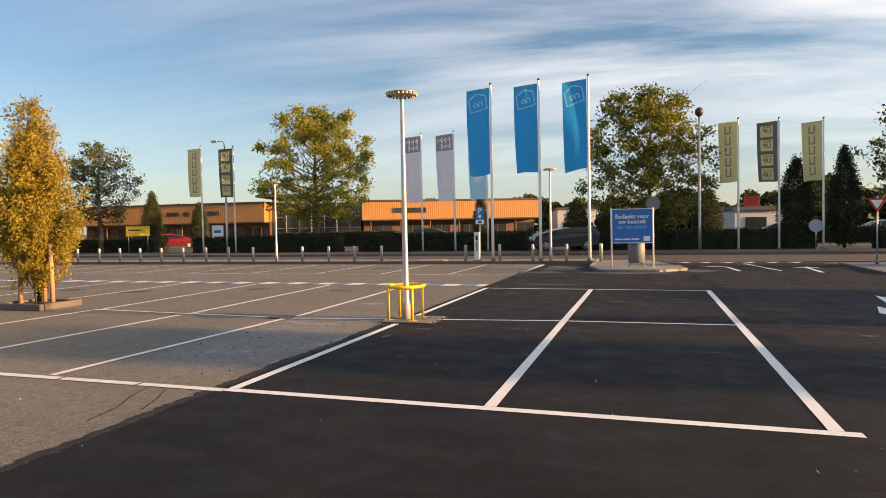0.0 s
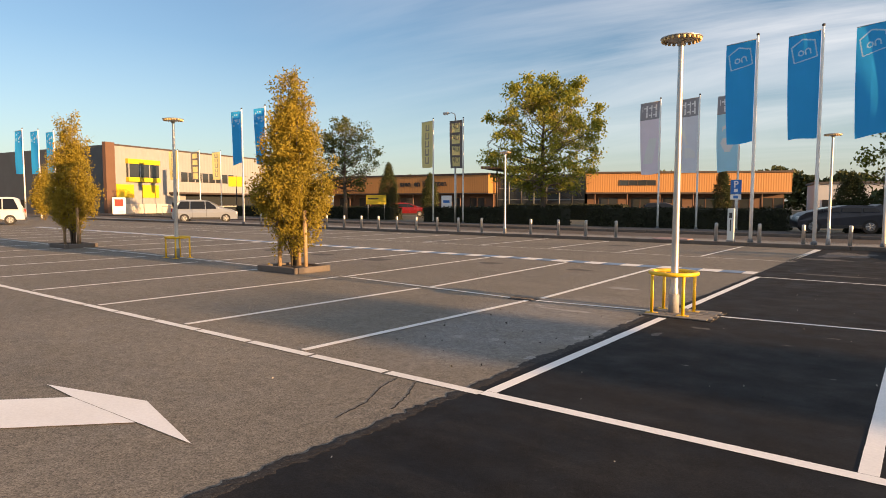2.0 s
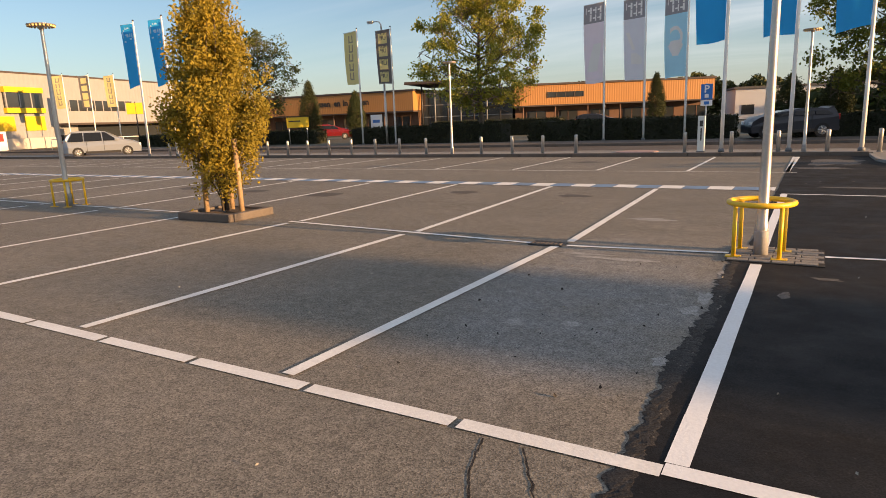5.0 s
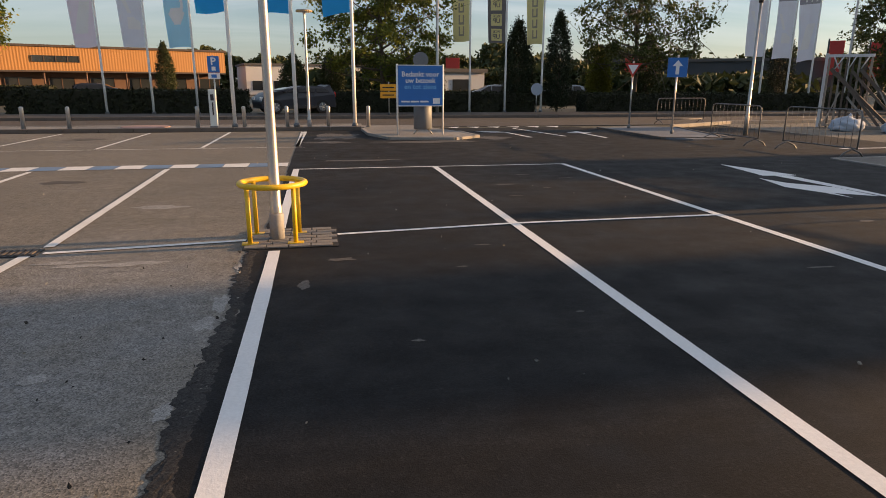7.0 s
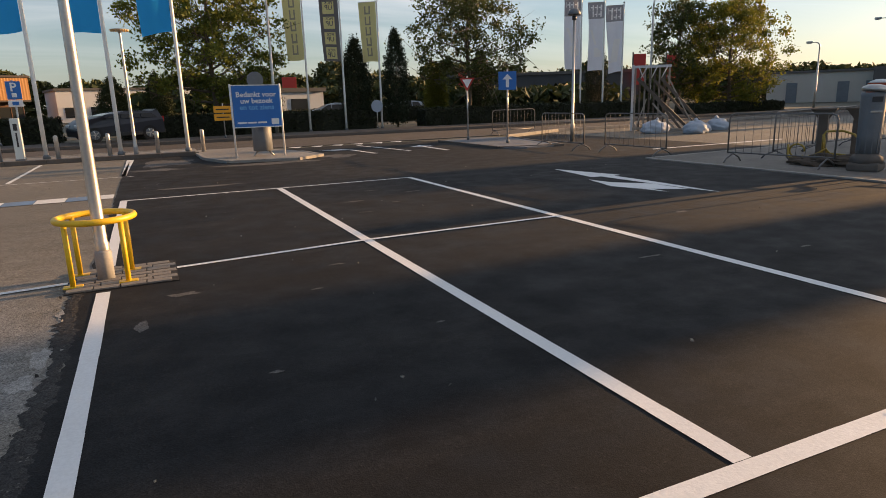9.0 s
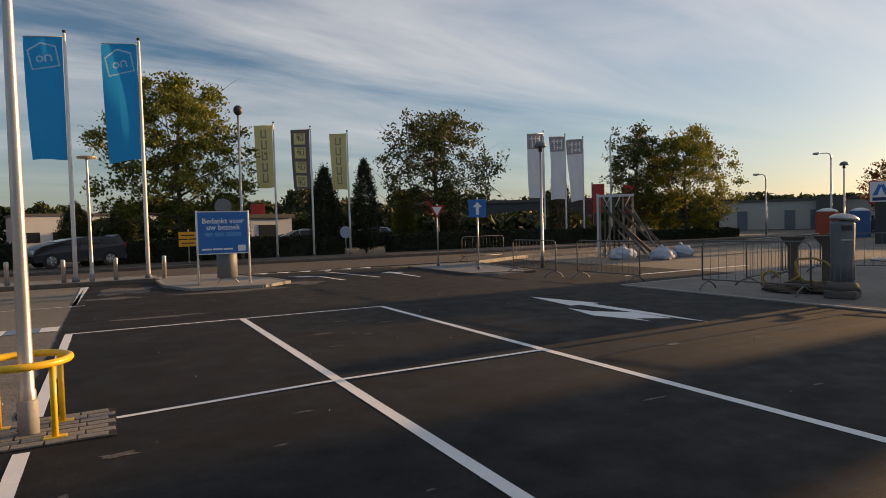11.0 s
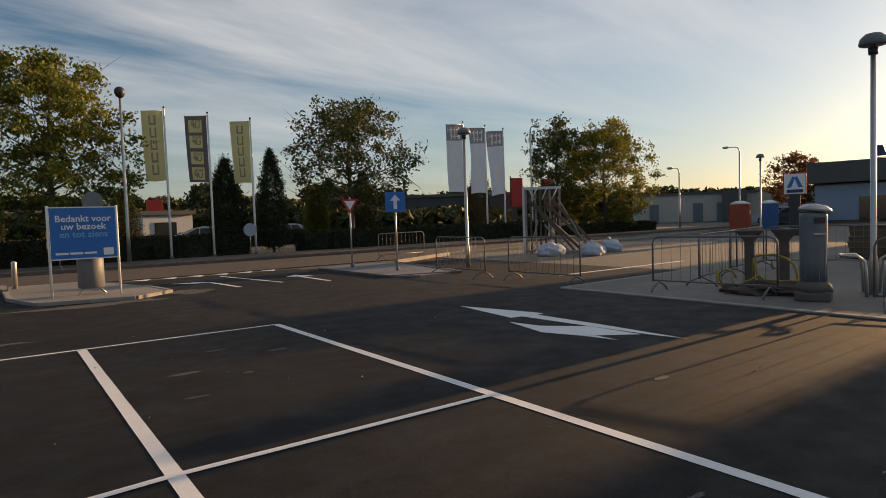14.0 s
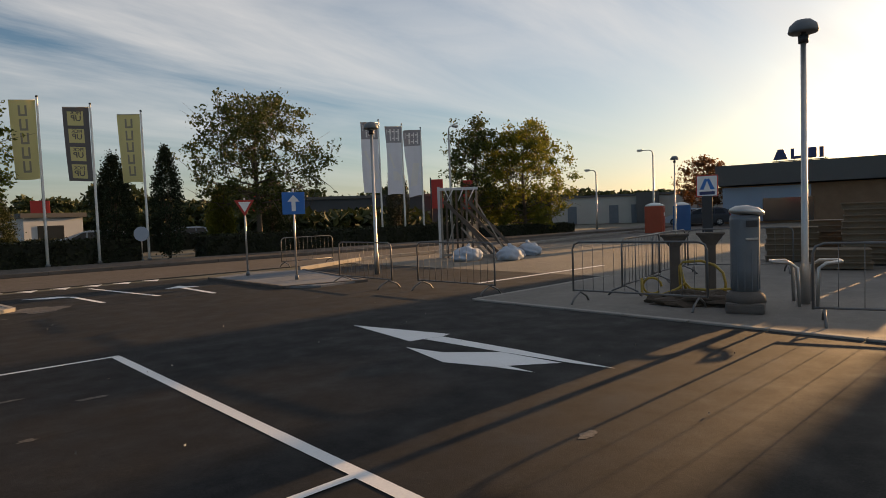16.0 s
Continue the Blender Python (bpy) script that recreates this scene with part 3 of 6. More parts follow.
marking("line_row_left", "worn white line between rows of old bays", M_PAINTOLD, (-5.52, 9.67, -3.78, 9.87, 0.075))
marking("line_row_left_far", "worn white line between rows of old bays", M_PAINTOLD, (-10.3, 10.04, -8.64, 9.90, 0.075), (-8.64, 9.90, -5.98, 9.69, 0.075), (-16.9, 10.3, -12.6, 10.25, 0.075), (-24, 10.3, -18, 10.3, 0.075), (-31, 10.3, -25.6, 10.3, 0.075), (-45, 10.3, -32.6, 10.3, 0.075))
for x in LANES:
    marking("line_bay_old", "worn white bay line on brown asphalt", M_PAINTOLD, (x, 5.31, x + 0.17, 9.66 if x > -9 else 9.9, 0.10), (x + 0.24, 9.9 if x > -9 else 10.12, x + 0.06, 15.6, 0.10))
    marking("line_bay_far", "thin worn bay line on brown asphalt", M_PAINTOLD, (x + 2.2, 19.6, x + 2.2, 24.6, 0.09))
marking("line_row_far", "thin worn line on brown asphalt", M_PAINTOLD, (-45, 19.5, -3.4, 19.4, 0.05))
marking("line_corner_far", "white bay line beside the kerb", M_PAINTOLD, (-3.6, 19.6, -3.5, 24.6, 0.10))
strip_root = thing("blue_white_strip", (0, 0, 0), 0, "strip of worn white and blue painted blocks on asphalt", "road marking", kind="structure")
for i in range(-1, 84):
    bm = bmesh.new()
    x0 = -3.92 - 0.46 * i if i >= 0 else -3.66
    stripe(bm, x0 - (0.45 if i >= 0 else 0.25), 15.97, x0, 15.97, 0.54)
    part("painted_block", bm, M_PAINTOLD if i % 2 else M_BLUEPAINT, strip_root)
marking("line_lane", "white lane line at the exit", M_PAINT, (3.6, 25.2, 4.15, 21.6, 0.10))
marking("line_side_road", "long white line on the side road", M_PAINT, (9.4, 17.0, 14.6, 17.1, 0.14))


def painted_shape(name, label, *polys):
    bm = bmesh.new()
    for p in polys:
        bm.faces.new([bm.verts.new((x, y, 0.0085)) for x, y in p])
    bmesh.ops.recalc_face_normals(bm, faces=bm.faces[:])
    for f in bm.faces:
        if f.normal.z < 0:
            f.normal_flip()
    return setting(name, bm, M_PAINT, label, "road marking")


painted_shape("arrow_exit", "white painted direction arrow with two heads on asphalt",
              [(4.56, 14.66), (4.31, 13.08), (4.51, 13.06), (4.77, 13.0), (4.94, 13.04)],
              [(4.51, 13.055), (4.56, 11.78), (4.61, 10.91), (4.69, 10.45), (4.76, 11.74), (4.77, 12.995)],
              [(4.06, 12.85), (3.82, 11.94), (4.0, 11.41), (4.555, 10.98), (4.555, 11.79), (4.14, 12.30)], [(4.0, 11.405), (4.09, 10.94), (4.12, 11.31)])
painted_shape("arrow_aisle", "white painted turning arrow on old asphalt",
              [(-6.51, 3.19), (-5.43, 3.48), (-4.37, 3.22), (-5.03, 3.20), (-5.98, 3.175)],
              [(-5.98, 3.17), (-5.03, 3.195), (-5.71, 2.50), (-6.50, 2.64)], [(-6.505, 2.638), (-5.715, 2.495), (-6.36, 2.46), (-7.6, 2.72)])
painted_shape("arrow_lane", "white painted lane arrow bending off at the exit", [(2.93, 21.4), (3.04, 21.4), (2.88, 23.35), (2.76, 23.35)],
              [(2.76, 23.355), (2.88, 23.355), (2.62, 23.78), (1.92, 23.9), (2.35, 23.42)])
painted_shape("arrow_lane", "white painted lane arrow bending off at the exit", [(5.05, 20.9), (5.17, 20.9), (5.20, 22.9), (5.07, 22.9)],
              [(5.07, 22.905), (5.50, 22.80), (5.46, 23.08), (5.30, 23.16), (5.28, 23.56), (4.74, 23.05)])
for i in range(6):
    x = 1.4 + 0.75 * i
    painted_shape("give_way_tooth", "white give-way triangle painted at the road edge", [(x, 26.2), (x + 0.5, 26.2), (x + 0.25, 25.6)])

# kerbs: stones of one metre
kerb_me = mesh_of("kerb_stone", box(bmesh.new(), -0.495, 0.495, -0.06, 0.06, 0, 0.13, 0.012), M_KERB)
kerb_dark_me = mesh_of("kerb_stone", box(bmesh.new(), -0.495, 0.495, -0.06, 0.06, 0, 0.13, 0.012), M_KERBDARK)


def kerb_run(label, me, pts, drop=0.0):
    root = thing("kerb", (0, 0, 0), 0, label, "kerb", kind="structure")
    for (x0, y0), (x1, y1) in zip(pts, pts[1:]):
        L = math.hypot(x1 - x0, y1 - y0)
        n = max(1, round(L))
        for i in range(n):
            f = (i + 0.5) / n
            piece("kerb_stone", me, root, (x0 + (x1 - x0) * f, y0 + (y1 - y0) * f, drop), math.atan2(y1 - y0, x1 - x0), (L / n, 1, 1))
    return root


kerb_run("dirty concrete kerb between car park and road", kerb_dark_me, [(-60, 25.0), (-1.7, 25.0)])
kerb_run("concrete kerb at the road edge", kerb_me, [(-60, 26.6), (-1.6, 26.6)])
kerb_run("concrete kerb along the far side of the road", kerb_dark_me, [(-90, 32.4), (60, 32.4)])
# ---- islands ----


def island(name, label, pts, h=0.07, m=None):
    bm = bmesh.new()
    prism(bm, pts, 0.0, h)
    return setting(name, bm, m or M_CONC, label, "traffic island")


island("island_sign", "pale concrete island under the welcome board", [(-1.55, 26.5), (-1.65, 22.9), (-1.2, 21.3), (0.6, 20.9), (1.4, 21.6), (1.2, 23.4), (0.3, 26.5)])
island("island_exit", "concrete traffic island with two road signs", [(6.5, 24.6), (6.5, 20.3), (7.1, 19.7), (8.4, 19.8), (8.8, 20.6), (9.3, 24.4), (8.2, 25.2)], 0.05, M_PAVEBLUE)
kerb_run("dull kerb stones round the traffic island", kerb_dark_me, [(6.5, 24.6), (6.5, 20.3), (8.4, 19.75), (9.35, 24.4)], -0.06)
kerb_run("light kerb stones round the sign island", kerb_me, [(-1.65, 24.9), (-1.6, 22.9), (-1.15, 21.25), (0.6, 20.85), (1.45, 21.6), (1.25, 23.4)], -0.05)
kerb_run("low concrete kerb of the building site", kerb_me, [(7.46, -6), (7.46, 15.1), (12.1, 15.3)], -0.10)
kerb_run("low concrete kerb along the side road", kerb_me, [(9.3, 24.6), (13, 26.6), (24, 27.5), (40, 30)])

# ---- lamps, poles and flags ----


def ring_guard(rot=0):
    root = thing("lamp_guard", (-3.50, 9.86, 0.015), rot, "yellow enamelled steel ring guard round a lamp post", "guard rail", "lamp guards")
    R = 0.305
    part("ring", tube(bmesh.new(), [(R * math.cos(a * math.tau / 36), R * math.sin(a * math.tau / 36), 0.55) for a in range(36)], 0.028, 10, True), M_YELLOW, root)
    for a in (42, 132, 222, 312):
        x, y = 0.30 * math.cos(radians(a)), 0.30 * math.sin(radians(a))
        leg = part("leg", tube(bmesh.new(), [(x, y, 0), (x, y, 0.55)], 0.022, 10), M_YELLOW, root)
        bmf = bmesh.new()
        box(bmf, x - 0.075, x + 0.075, y - 0.045, y + 0.045, 0, 0.012, 0.003)
        part("foot_plate", bmf, M_YELLOW, leg)
    return root


def disc_lamp():
    """A post with a flat disc head that carries a ring of small lamp cells."""
    root = thing("street_lamp", (-3.48, 9.83, 0.0), 0, "slim galvanised lamp post with a flat disc head", "street lamp", "car park lamps")
    part("pole", lathe(bmesh.new(), [(0.060, 0), (0.060, 0.34), (0.052, 0.36), (0.048, 1.0), (0.033, 3.6), (0.033, 3.66)], 18), M_GALV, root)
    part("base_sleeve", lathe(bmesh.new(), [(0.070, 0.0), (0.070, 0.26), (0.062, 0.28)], 18), M_SLEEVE, root, "grey base sleeve")
    head = part("head", lathe(bmesh.new(), [(0.045, 3.60), (0.055, 3.65), (0.24, 3.682), (0.265, 3.692), (0.265, 3.703), (0.22, 3.715), (0.02, 3.725)], 30), M_GALV, root)
    for k in range(22):
        a = k * math.tau / 22
        part("lamp_cell", lathe(bmesh.new(), [(0.010, 3.650), (0.022, 3.656), (0.022, 3.69)], 8, (0.235 * math.cos(a), 0.235 * math.sin(a))), M_LAMPWARM, head, "" if k else "small warm lamp cell")
    return root


lamp = disc_lamp()
guard = ring_guard(0)
LAMP_SPOTS = ((-16.75, 10.15), (-31.7, 10.3))
for x, y in LAMP_SPOTS:
    copy_thing(lamp, pose(x, y, 0))
    copy_thing(guard, pose(x + 0.05, y, 0.02, 0, 0, 8))
for x in (-15.97, -3.38):
    copy_thing(lamp, pose(x, 25.45, 0.06))

# slab of paving stones under the first lamp
slab = thing("lamp_paving", (0, 0, 0), 0, "small block of grey paving stones round the lamp post", "paving", kind="structure")
bm = bmesh.new()
box(bm, -3.78, -2.90, 9.47, 10.29, 0.0, 0.014)
part("bed", bm, M_TAR, slab)
stone_me = mesh_of("paving_stone", box(bmesh.new(), -0.097, 0.097, -0.048, 0.048, 0, 0.022, 0.003), M_PAVER)
for i in range(4):
    for j in range(7):
        ox = 0.1 if j % 2 else 0
        px, py = -3.67 + 0.205 * i + ox * 0.5, 9.53 + 0.114 * j
        piece("paving_stone", stone_me, slab, (px, py, -0.002 + 0.005 * random.random()), random.uniform(-0.05, 0.05))
bm = bmesh.new()
box(bm, -5.98, -5.56, 9.58, 9.82, 0.0, 0.012)
drain = tagged(new("drain_grate", mesh_of("drain_grate", bm, M_STEELDARK)), "black iron gully grate set in the asphalt", "drain")
for i in range(7):
    b2 = bmesh.new()
    box(b2, -5.96 + i * 0.057, -5.932 + i * 0.057, 9.60, 9.80, 0.012, 0.022)
    part("bar", b2, M_KERBDARK, drain)


def wave(x, z, k):
    """How far a hanging flag bellies out."""
    return 0.07 * math.sin(2.6 * x + 1.1 * z + k) * min(1, -x * 1.6 + 0.1) + 0.05 * math.sin(0.9 * z + 2 * k) * (-x)


def flag(x, y, top, w, h, pattern, mats, label, group, k, z0=0.0, yaw=0.0, lean=0.1, words=None, cells=(36, 110)):
    root = thing("flag", (x, y, z0), yaw, label, "flag", group)
    part("pole", lathe(bmesh.new(), [(0.062, 0), (0.060, 2), (0.040, top - 0.1), (0.038, top)], 12), M_WHITEPOLE, root, "white lacquered flag pole")
    part("finial", lathe(bmesh.new(), [(0.03, top), (0.055, top + 0.03), (0.045, top + 0.08), (0.01, top + 0.09)], 10), M_BLACK, root)
    part("banner_arm", tube(bmesh.new(), [(0.02, 0, top - 0.1), (-w - 0.06, 0, top - 0.1 - lean)], 0.014, 6), M_GALV, root)
    part("base_foot", lathe(bmesh.new(), [(0.10, 0), (0.10, 0.08), (0.07, 0.12)], 12), M_CABINET, root)
    bm = bmesh.new()
    nx, nz = cells
    grid = []
    for j in range(nz + 1):
        v = j / nz
        row = []
        for i in range(nx + 1):
            u = i / nx
            px = -0.06 - u * w * (1 - 0.10 * v * v)
            pz = top - 0.11 - lean * u - v * h - 0.05 * v * math.sin(3 * u + k)
            row.append(bm.verts.new((px, wave(px, pz, k), pz)))
        grid.append(row)
    for j in range(nz):
        for i in range(nx):
            f = bm.faces.new((grid[j][i], grid[j][i + 1], grid[j + 1][i + 1], grid[j + 1][i]))
            f.smooth = True
            f.material_index = pattern((i + 0.5) / nx, (j + 0.5) / nz)
    c = part("cloth", bm, mats, root)
    if words:
        for line, size, dz in words:
            lettering("writing", line, size, M_F_GREY, c, (-0.06 - w * 0.5, -0.012, top - 0.11 - lean * 0.5 - dz), mirror=True, bend=lambda a, b: wave(a, b, k), thick=0.0)
    return root


def pat_house(u, v):
    """A tilted pentagon outline with two rounded stems inside."""
    x, y = u - 0.5, v * 3.6 - 0.60
    x, y = x * 0.985 + y * 0.17, y * 0.985 - x * 0.17

    def inside(q):
        return abs(x) < 0.33 * q and -0.24 * q - (0.33 * q - abs(x)) * 0.48 < y < 0.27 * q
    if inside(1.16) and not inside(1.03):
        return 1
    for cx in (-0.11, 0.11):
        r = math.hypot(x - cx, y - 0.02)
        if (0.055 < r < 0.10 and (y < 0.03 or cx > 0)) or (0.055 < abs(x - cx) < 0.10 and 0.02 < y < 0.13 and cx < 0):
            return 1
    return 0


def pat_bars(u, v):
    """A pale column of block letters on the cloth, none of them readable."""
    if 0.34 < u < 0.66 and 0.06 < v < 0.94:
        k = (v - 0.06) / 0.88 * 5
        f = k - int(k)
        if f < 0.82 and (u < 0.43 or u > 0.57 or f > 0.66):
            return 1
    return 0


def pat_pick(u, v):
    k = v * 4.15 - 0.07
    f = k - math.floor(k)
    if 0 < k < 4 and 0.14 < f < 0.93 and 0.22 < u < 0.82:
        return 1
    return 0


def pat_head(shape):
    def p(u, v):
        if v < 0.235:
            for r in (0, 1):
                y = (v - 0.035 - r * 0.095) / 0.08
                if 0 < y < 1 and 0.12 < u < 0.88 - 0.18 * r:
                    q = (u - 0.12) * 4.2
                    f = q - int(q)
                    if 0.12 < f < 0.40 or (0.12 < f < 0.85 and 0.38 < y < 0.62):
                        return 2
            return 1
        return shape(u, v)
    return p


def shape_brush(u, v):
    return 2 if (abs((u - 0.75) + (v - 0.45) * 1.4) < 0.08 and 0.4 < v < 0.62) or (0.66 < v < 0.80 and 0.1 < u < 0.65 and (v - 0.66) > (0.4 - u) * 0.2) else 0


def shape_arrow(u, v):
    r = math.hypot(u - 0.55, (v - 0.52) * 2.6)
    return 2 if (0.24 < r < 0.36 and u < 0.75) or (0.55 < v < 0.75 and abs(u - 0.5) < 0.33 - abs(v - 0.62) * 1.6) else 0


def shape_block(u, v):
    return 2 if 0.5 < v < 0.85 and u < 0.9 - (0.85 - v) * 1.2 and u > 0.1 + (v - 0.5) * 0.6 else 0


house = (M_F_BLUE, M_F_BLUELIGHT)
for i, x in enumerate((-5.77, -3.80, -1.87)):
    flag(x, 25.55, 7.20, 0.95, 3.50, pat_house, house, "tall blue flag with a pale house outline on a white pole", "blue flags by the kerb", 0.3 + 1.9 * i, 0.11, cells=(56, 190))
for i, x in enumerate((-35.6, -33.2, -30.9)):
    flag(x, 25.4, 7.25, 0.62, 3.3, pat_house, house, "blue flag hanging narrow from a white pole", "blue flags far along the kerb", 4.3 + i, 0.11, 35, cells=(12, 40))
for i, x in enumerate((-61.6, -61.2, -60.8)):
    flag(x, 22.0 + 1.05 * i, 7.6, 0.7, 3.6, pat_house, house, "blue flag on a white pole before a shop", "blue flags before the shop", 1.0 + i, 0, 30, cells=(10, 30))
yel = (M_F_YELLOW, M_F_LETTER)
grey = (M_F_GREY, M_F_YELLOW)
PICK = [("PICK", 0.20, 0.30 + 0.80 * i) for i in range(4)] + [("UP", 0.34, 0.58 + 0.80 * i) for i in range(4)]
flag(5.05, 38.2, 7.14, 0.95, 3.25, pat_bars, yel, "yellow flag with a column of grey letter shapes", "supermarket flags", 0.5)
flag(7.05, 38.2, 7.02, 1.03, 3.2, pat_pick, grey, "dark grey flag with four yellow pick-up panels", "supermarket flags", 1.6, words=PICK)
flag(9.15, 38.2, 6.88, 0.97, 3.12, pat_bars, yel, "yellow flag with a column of grey letter shapes", "supermarket flags", 2.9)
flag(-30.25, 38.2, 7.65, 0.95, 3.4, pat_bars, yel, "yellow flag with a column of grey letter shapes", "supermarket flags far", 0.9, yaw=10)
flag(-27.5, 38.2, 7.5, 0.95, 3.4, pat_pick, grey, "dark grey flag with yellow panels", "supermarket flags far", 2.2, words=PICK, yaw=25)
kar = [((M_F_LILAC, M_F_KGREY, M_F_WHITE), pat_head(shape_block)), ((M_F_LILAC2, M_F_KGREY, M_F_WHITE), pat_head(shape_brush)), ((M_F_CYAN, M_F_KGREY, M_F_WHITE), pat_head(shape_arrow))]
for i, x in enumerate((-13.4, -11.22, -9.1)):
    flag(x, 38.2, 7.5, 1.12, 4.15, kar[i][1], kar[i][0], ("lilac", "silver", "light blue")[i] + " shop flag with dark head and pale tool shape", "hardware shop flags", 0.4 + 1.3 * i)
for i, x in enumerate((22.8, 24.6, 26.15)):
    flag(x, 38.2, 7.5 - 0.12 * i, 1.28, 4.2, kar[(i + 1) % 3][1] if i != 1 else kar[1][1], kar[1][0], "grey shop flag with a dark head", "hardware shop flags to the east", 1.4 + 1.3 * i)
for i, (px, py) in enumerate(((-71.5, 41.5), (-70.2, 43.5), (-68.9, 45.5))):
    flag(px, py, 7.6, 0.95, 3.3, pat_bars if i != 1 else pat_pick, yel if i != 1 else grey, "shop flag before a grey facade", "flags before the grey building", i * 1.1, yaw=40, cells=(10, 30))


def bollard():
    root = thing("bollard", (-27.78, 25.4, 0.09), 0, "short galvanised steel bollard on the kerb strip", "bollard", "kerb bollards")
    part("post", lathe(bmesh.new(), [(0.062, 0), (0.062, 0.66), (0.055, 0.685), (0.02, 0.70)], 14), M_GALV, root)
    part("collar", lathe(bmesh.new(), [(0.08, 0), (0.08, 0.02), (0.064, 0.03)], 14), M_CABINET, root)
    return root


b0 = bollard()
for i, x in enumerate((-26.37, -25.02, -23.75, -22.45, -21.15, -19.82, -18.53, -17.19, -14.6, -13.25, -12.0, -10.7, -6.9, -5.45, -4.09, -2.76, -1.43, -29.1, -30.4, -32.1, -33.8)):
    copy_thing(b0, pose(x, 25.4, 0.09, random.uniform(-1.5, 1.5), random.uniform(-1.5, 1.5), 0))


def arm_lamp(x, y, h, yaw, label, reach=0.9):
    root = thing("street_lamp", (x, y, 0), yaw, label, "street lamp", "road lamps")
    part("pole", lathe(bmesh.new(), [(0.09, 0), (0.085, 1.2), (0.055, h - 0.5)], 12), M_GALV, root)
    part("arm", tube(bmesh.new(), [(0, 0, h - 0.5), (-0.03, 0, h - 0.2), (-0.15, 0, h - 0.05), (-0.35, 0, h), (-reach + 0.1, 0, h)], [0.05, 0.045, 0.04, 0.035, 0.03], 8), M_GALV, root)
    bm = bmesh.new()
    box(bm, -reach - 0.35, -reach + 0.12, -0.11, 0.11, h - 0.06, h + 0.09, 0.05)
    head = part("head", bm, M_GALV, root)
    bm = bmesh.new()
    box(bm, -reach - 0.3, -reach + 0.02, -0.08, 0.08, h - 0.10, h - 0.061, 0.015)
    part("lens", bm, M_SIGNWHITE, head)
    return root


arm_lamp(-28.35, 38.4, 8.0, 0, "grey road lamp with a curved arm", 0.75)
gl = thing("street_lamp", (2.95, 36.5, 0.1), 0, "tall grey road lamp with a small dark globe", "street lamp", "road lamps")
part("pole", lathe(bmesh.new(), [(0.09, 0), (0.08, 1.2), (0.05, 7.1)], 12), M_GALV, gl)
part("globe", lathe(bmesh.new(), [(0.06, 7.05), (0.16, 7.12), (0.22, 7.26), (0.20, 7.42), (0.10, 7.52), (0.01, 7.54)], 16), M_STEELDARK, gl)
arm_lamp(29.0, 38.6, 7.7, 180, "grey road lamp beside trees", 0.5)
arm_lamp(47.5, 33.9, 6.4, -60, "grey road lamp with a curved arm against the light", 0.9)
arm_lamp(45.1, 37.8, 5.0, -55, "small grey road lamp with a curved arm", 0.6)


def mushroom_lamp():
    root = thing("street_lamp", (9.75, 10.42, 0.02), 0, "grey lamp post with a domed mushroom cap", "street lamp", "mushroom lamps")
    part("pole", lathe(bmesh.new(), [(0.062, 0), (0.06, 0.5), (0.044, 0.6), (0.034, 3.75)], 14), M_GALV, root)
    part("cap", lathe(bmesh.new(), [(0.04, 3.70), (0.17, 3.695), (0.185, 3.715), (0.165, 3.80), (0.10, 3.86), (0.01, 3.88)], 22), M_CABINET, root, "dark domed cap")
    part("neck", lathe(bmesh.new(), [(0.06, 3.56), (0.065, 3.66)], 14), M_STEELDARK, root)
    root.scale = (1.1, 1.1, 1.077)
    return root


ml = mushroom_lamp()
copy_thing(ml, pose(9.8, 21.2, 0.0))
copy_thing(ml, pose(29.9, 22.9, 0.0))
# ---- trees and hedges ----


def leaves_mesh(name, centres, sizes, material, rng, droop=0.3):
    """Many small folded leaves, two triangles each."""
    n = len(centres)
    d = rng.normal(size=(n, 3))
    d /= np.linalg.norm(d, axis=1)[:, None]
    e = rng.normal(size=(n, 3))
    e -= d * (e * d).sum(1)[:, None]
    e /= np.linalg.norm(e, axis=1)[:, None]
    s = sizes[:, None]
    tip, tail = centres + d * s * 0.6, centres - d * s * 0.6
    fold = np.cross(d, e) * s * 0.12
    a, b = centres + e * s * 0.36 + fold, centres - e * s * 0.36 + fold
    co = np.stack([tail, a, tip, b], 1).reshape(-1, 3)
    me = bpy.data.meshes.new(name)
    k = np.arange(n)[:, None] * 4
    tri = np.concatenate([k + [0, 1, 2], k + [0, 2, 3]], 1).reshape(-1, 3)
    me.from_pydata(co.tolist(), [], tri.tolist())
    me.materials.append(material)
    return me


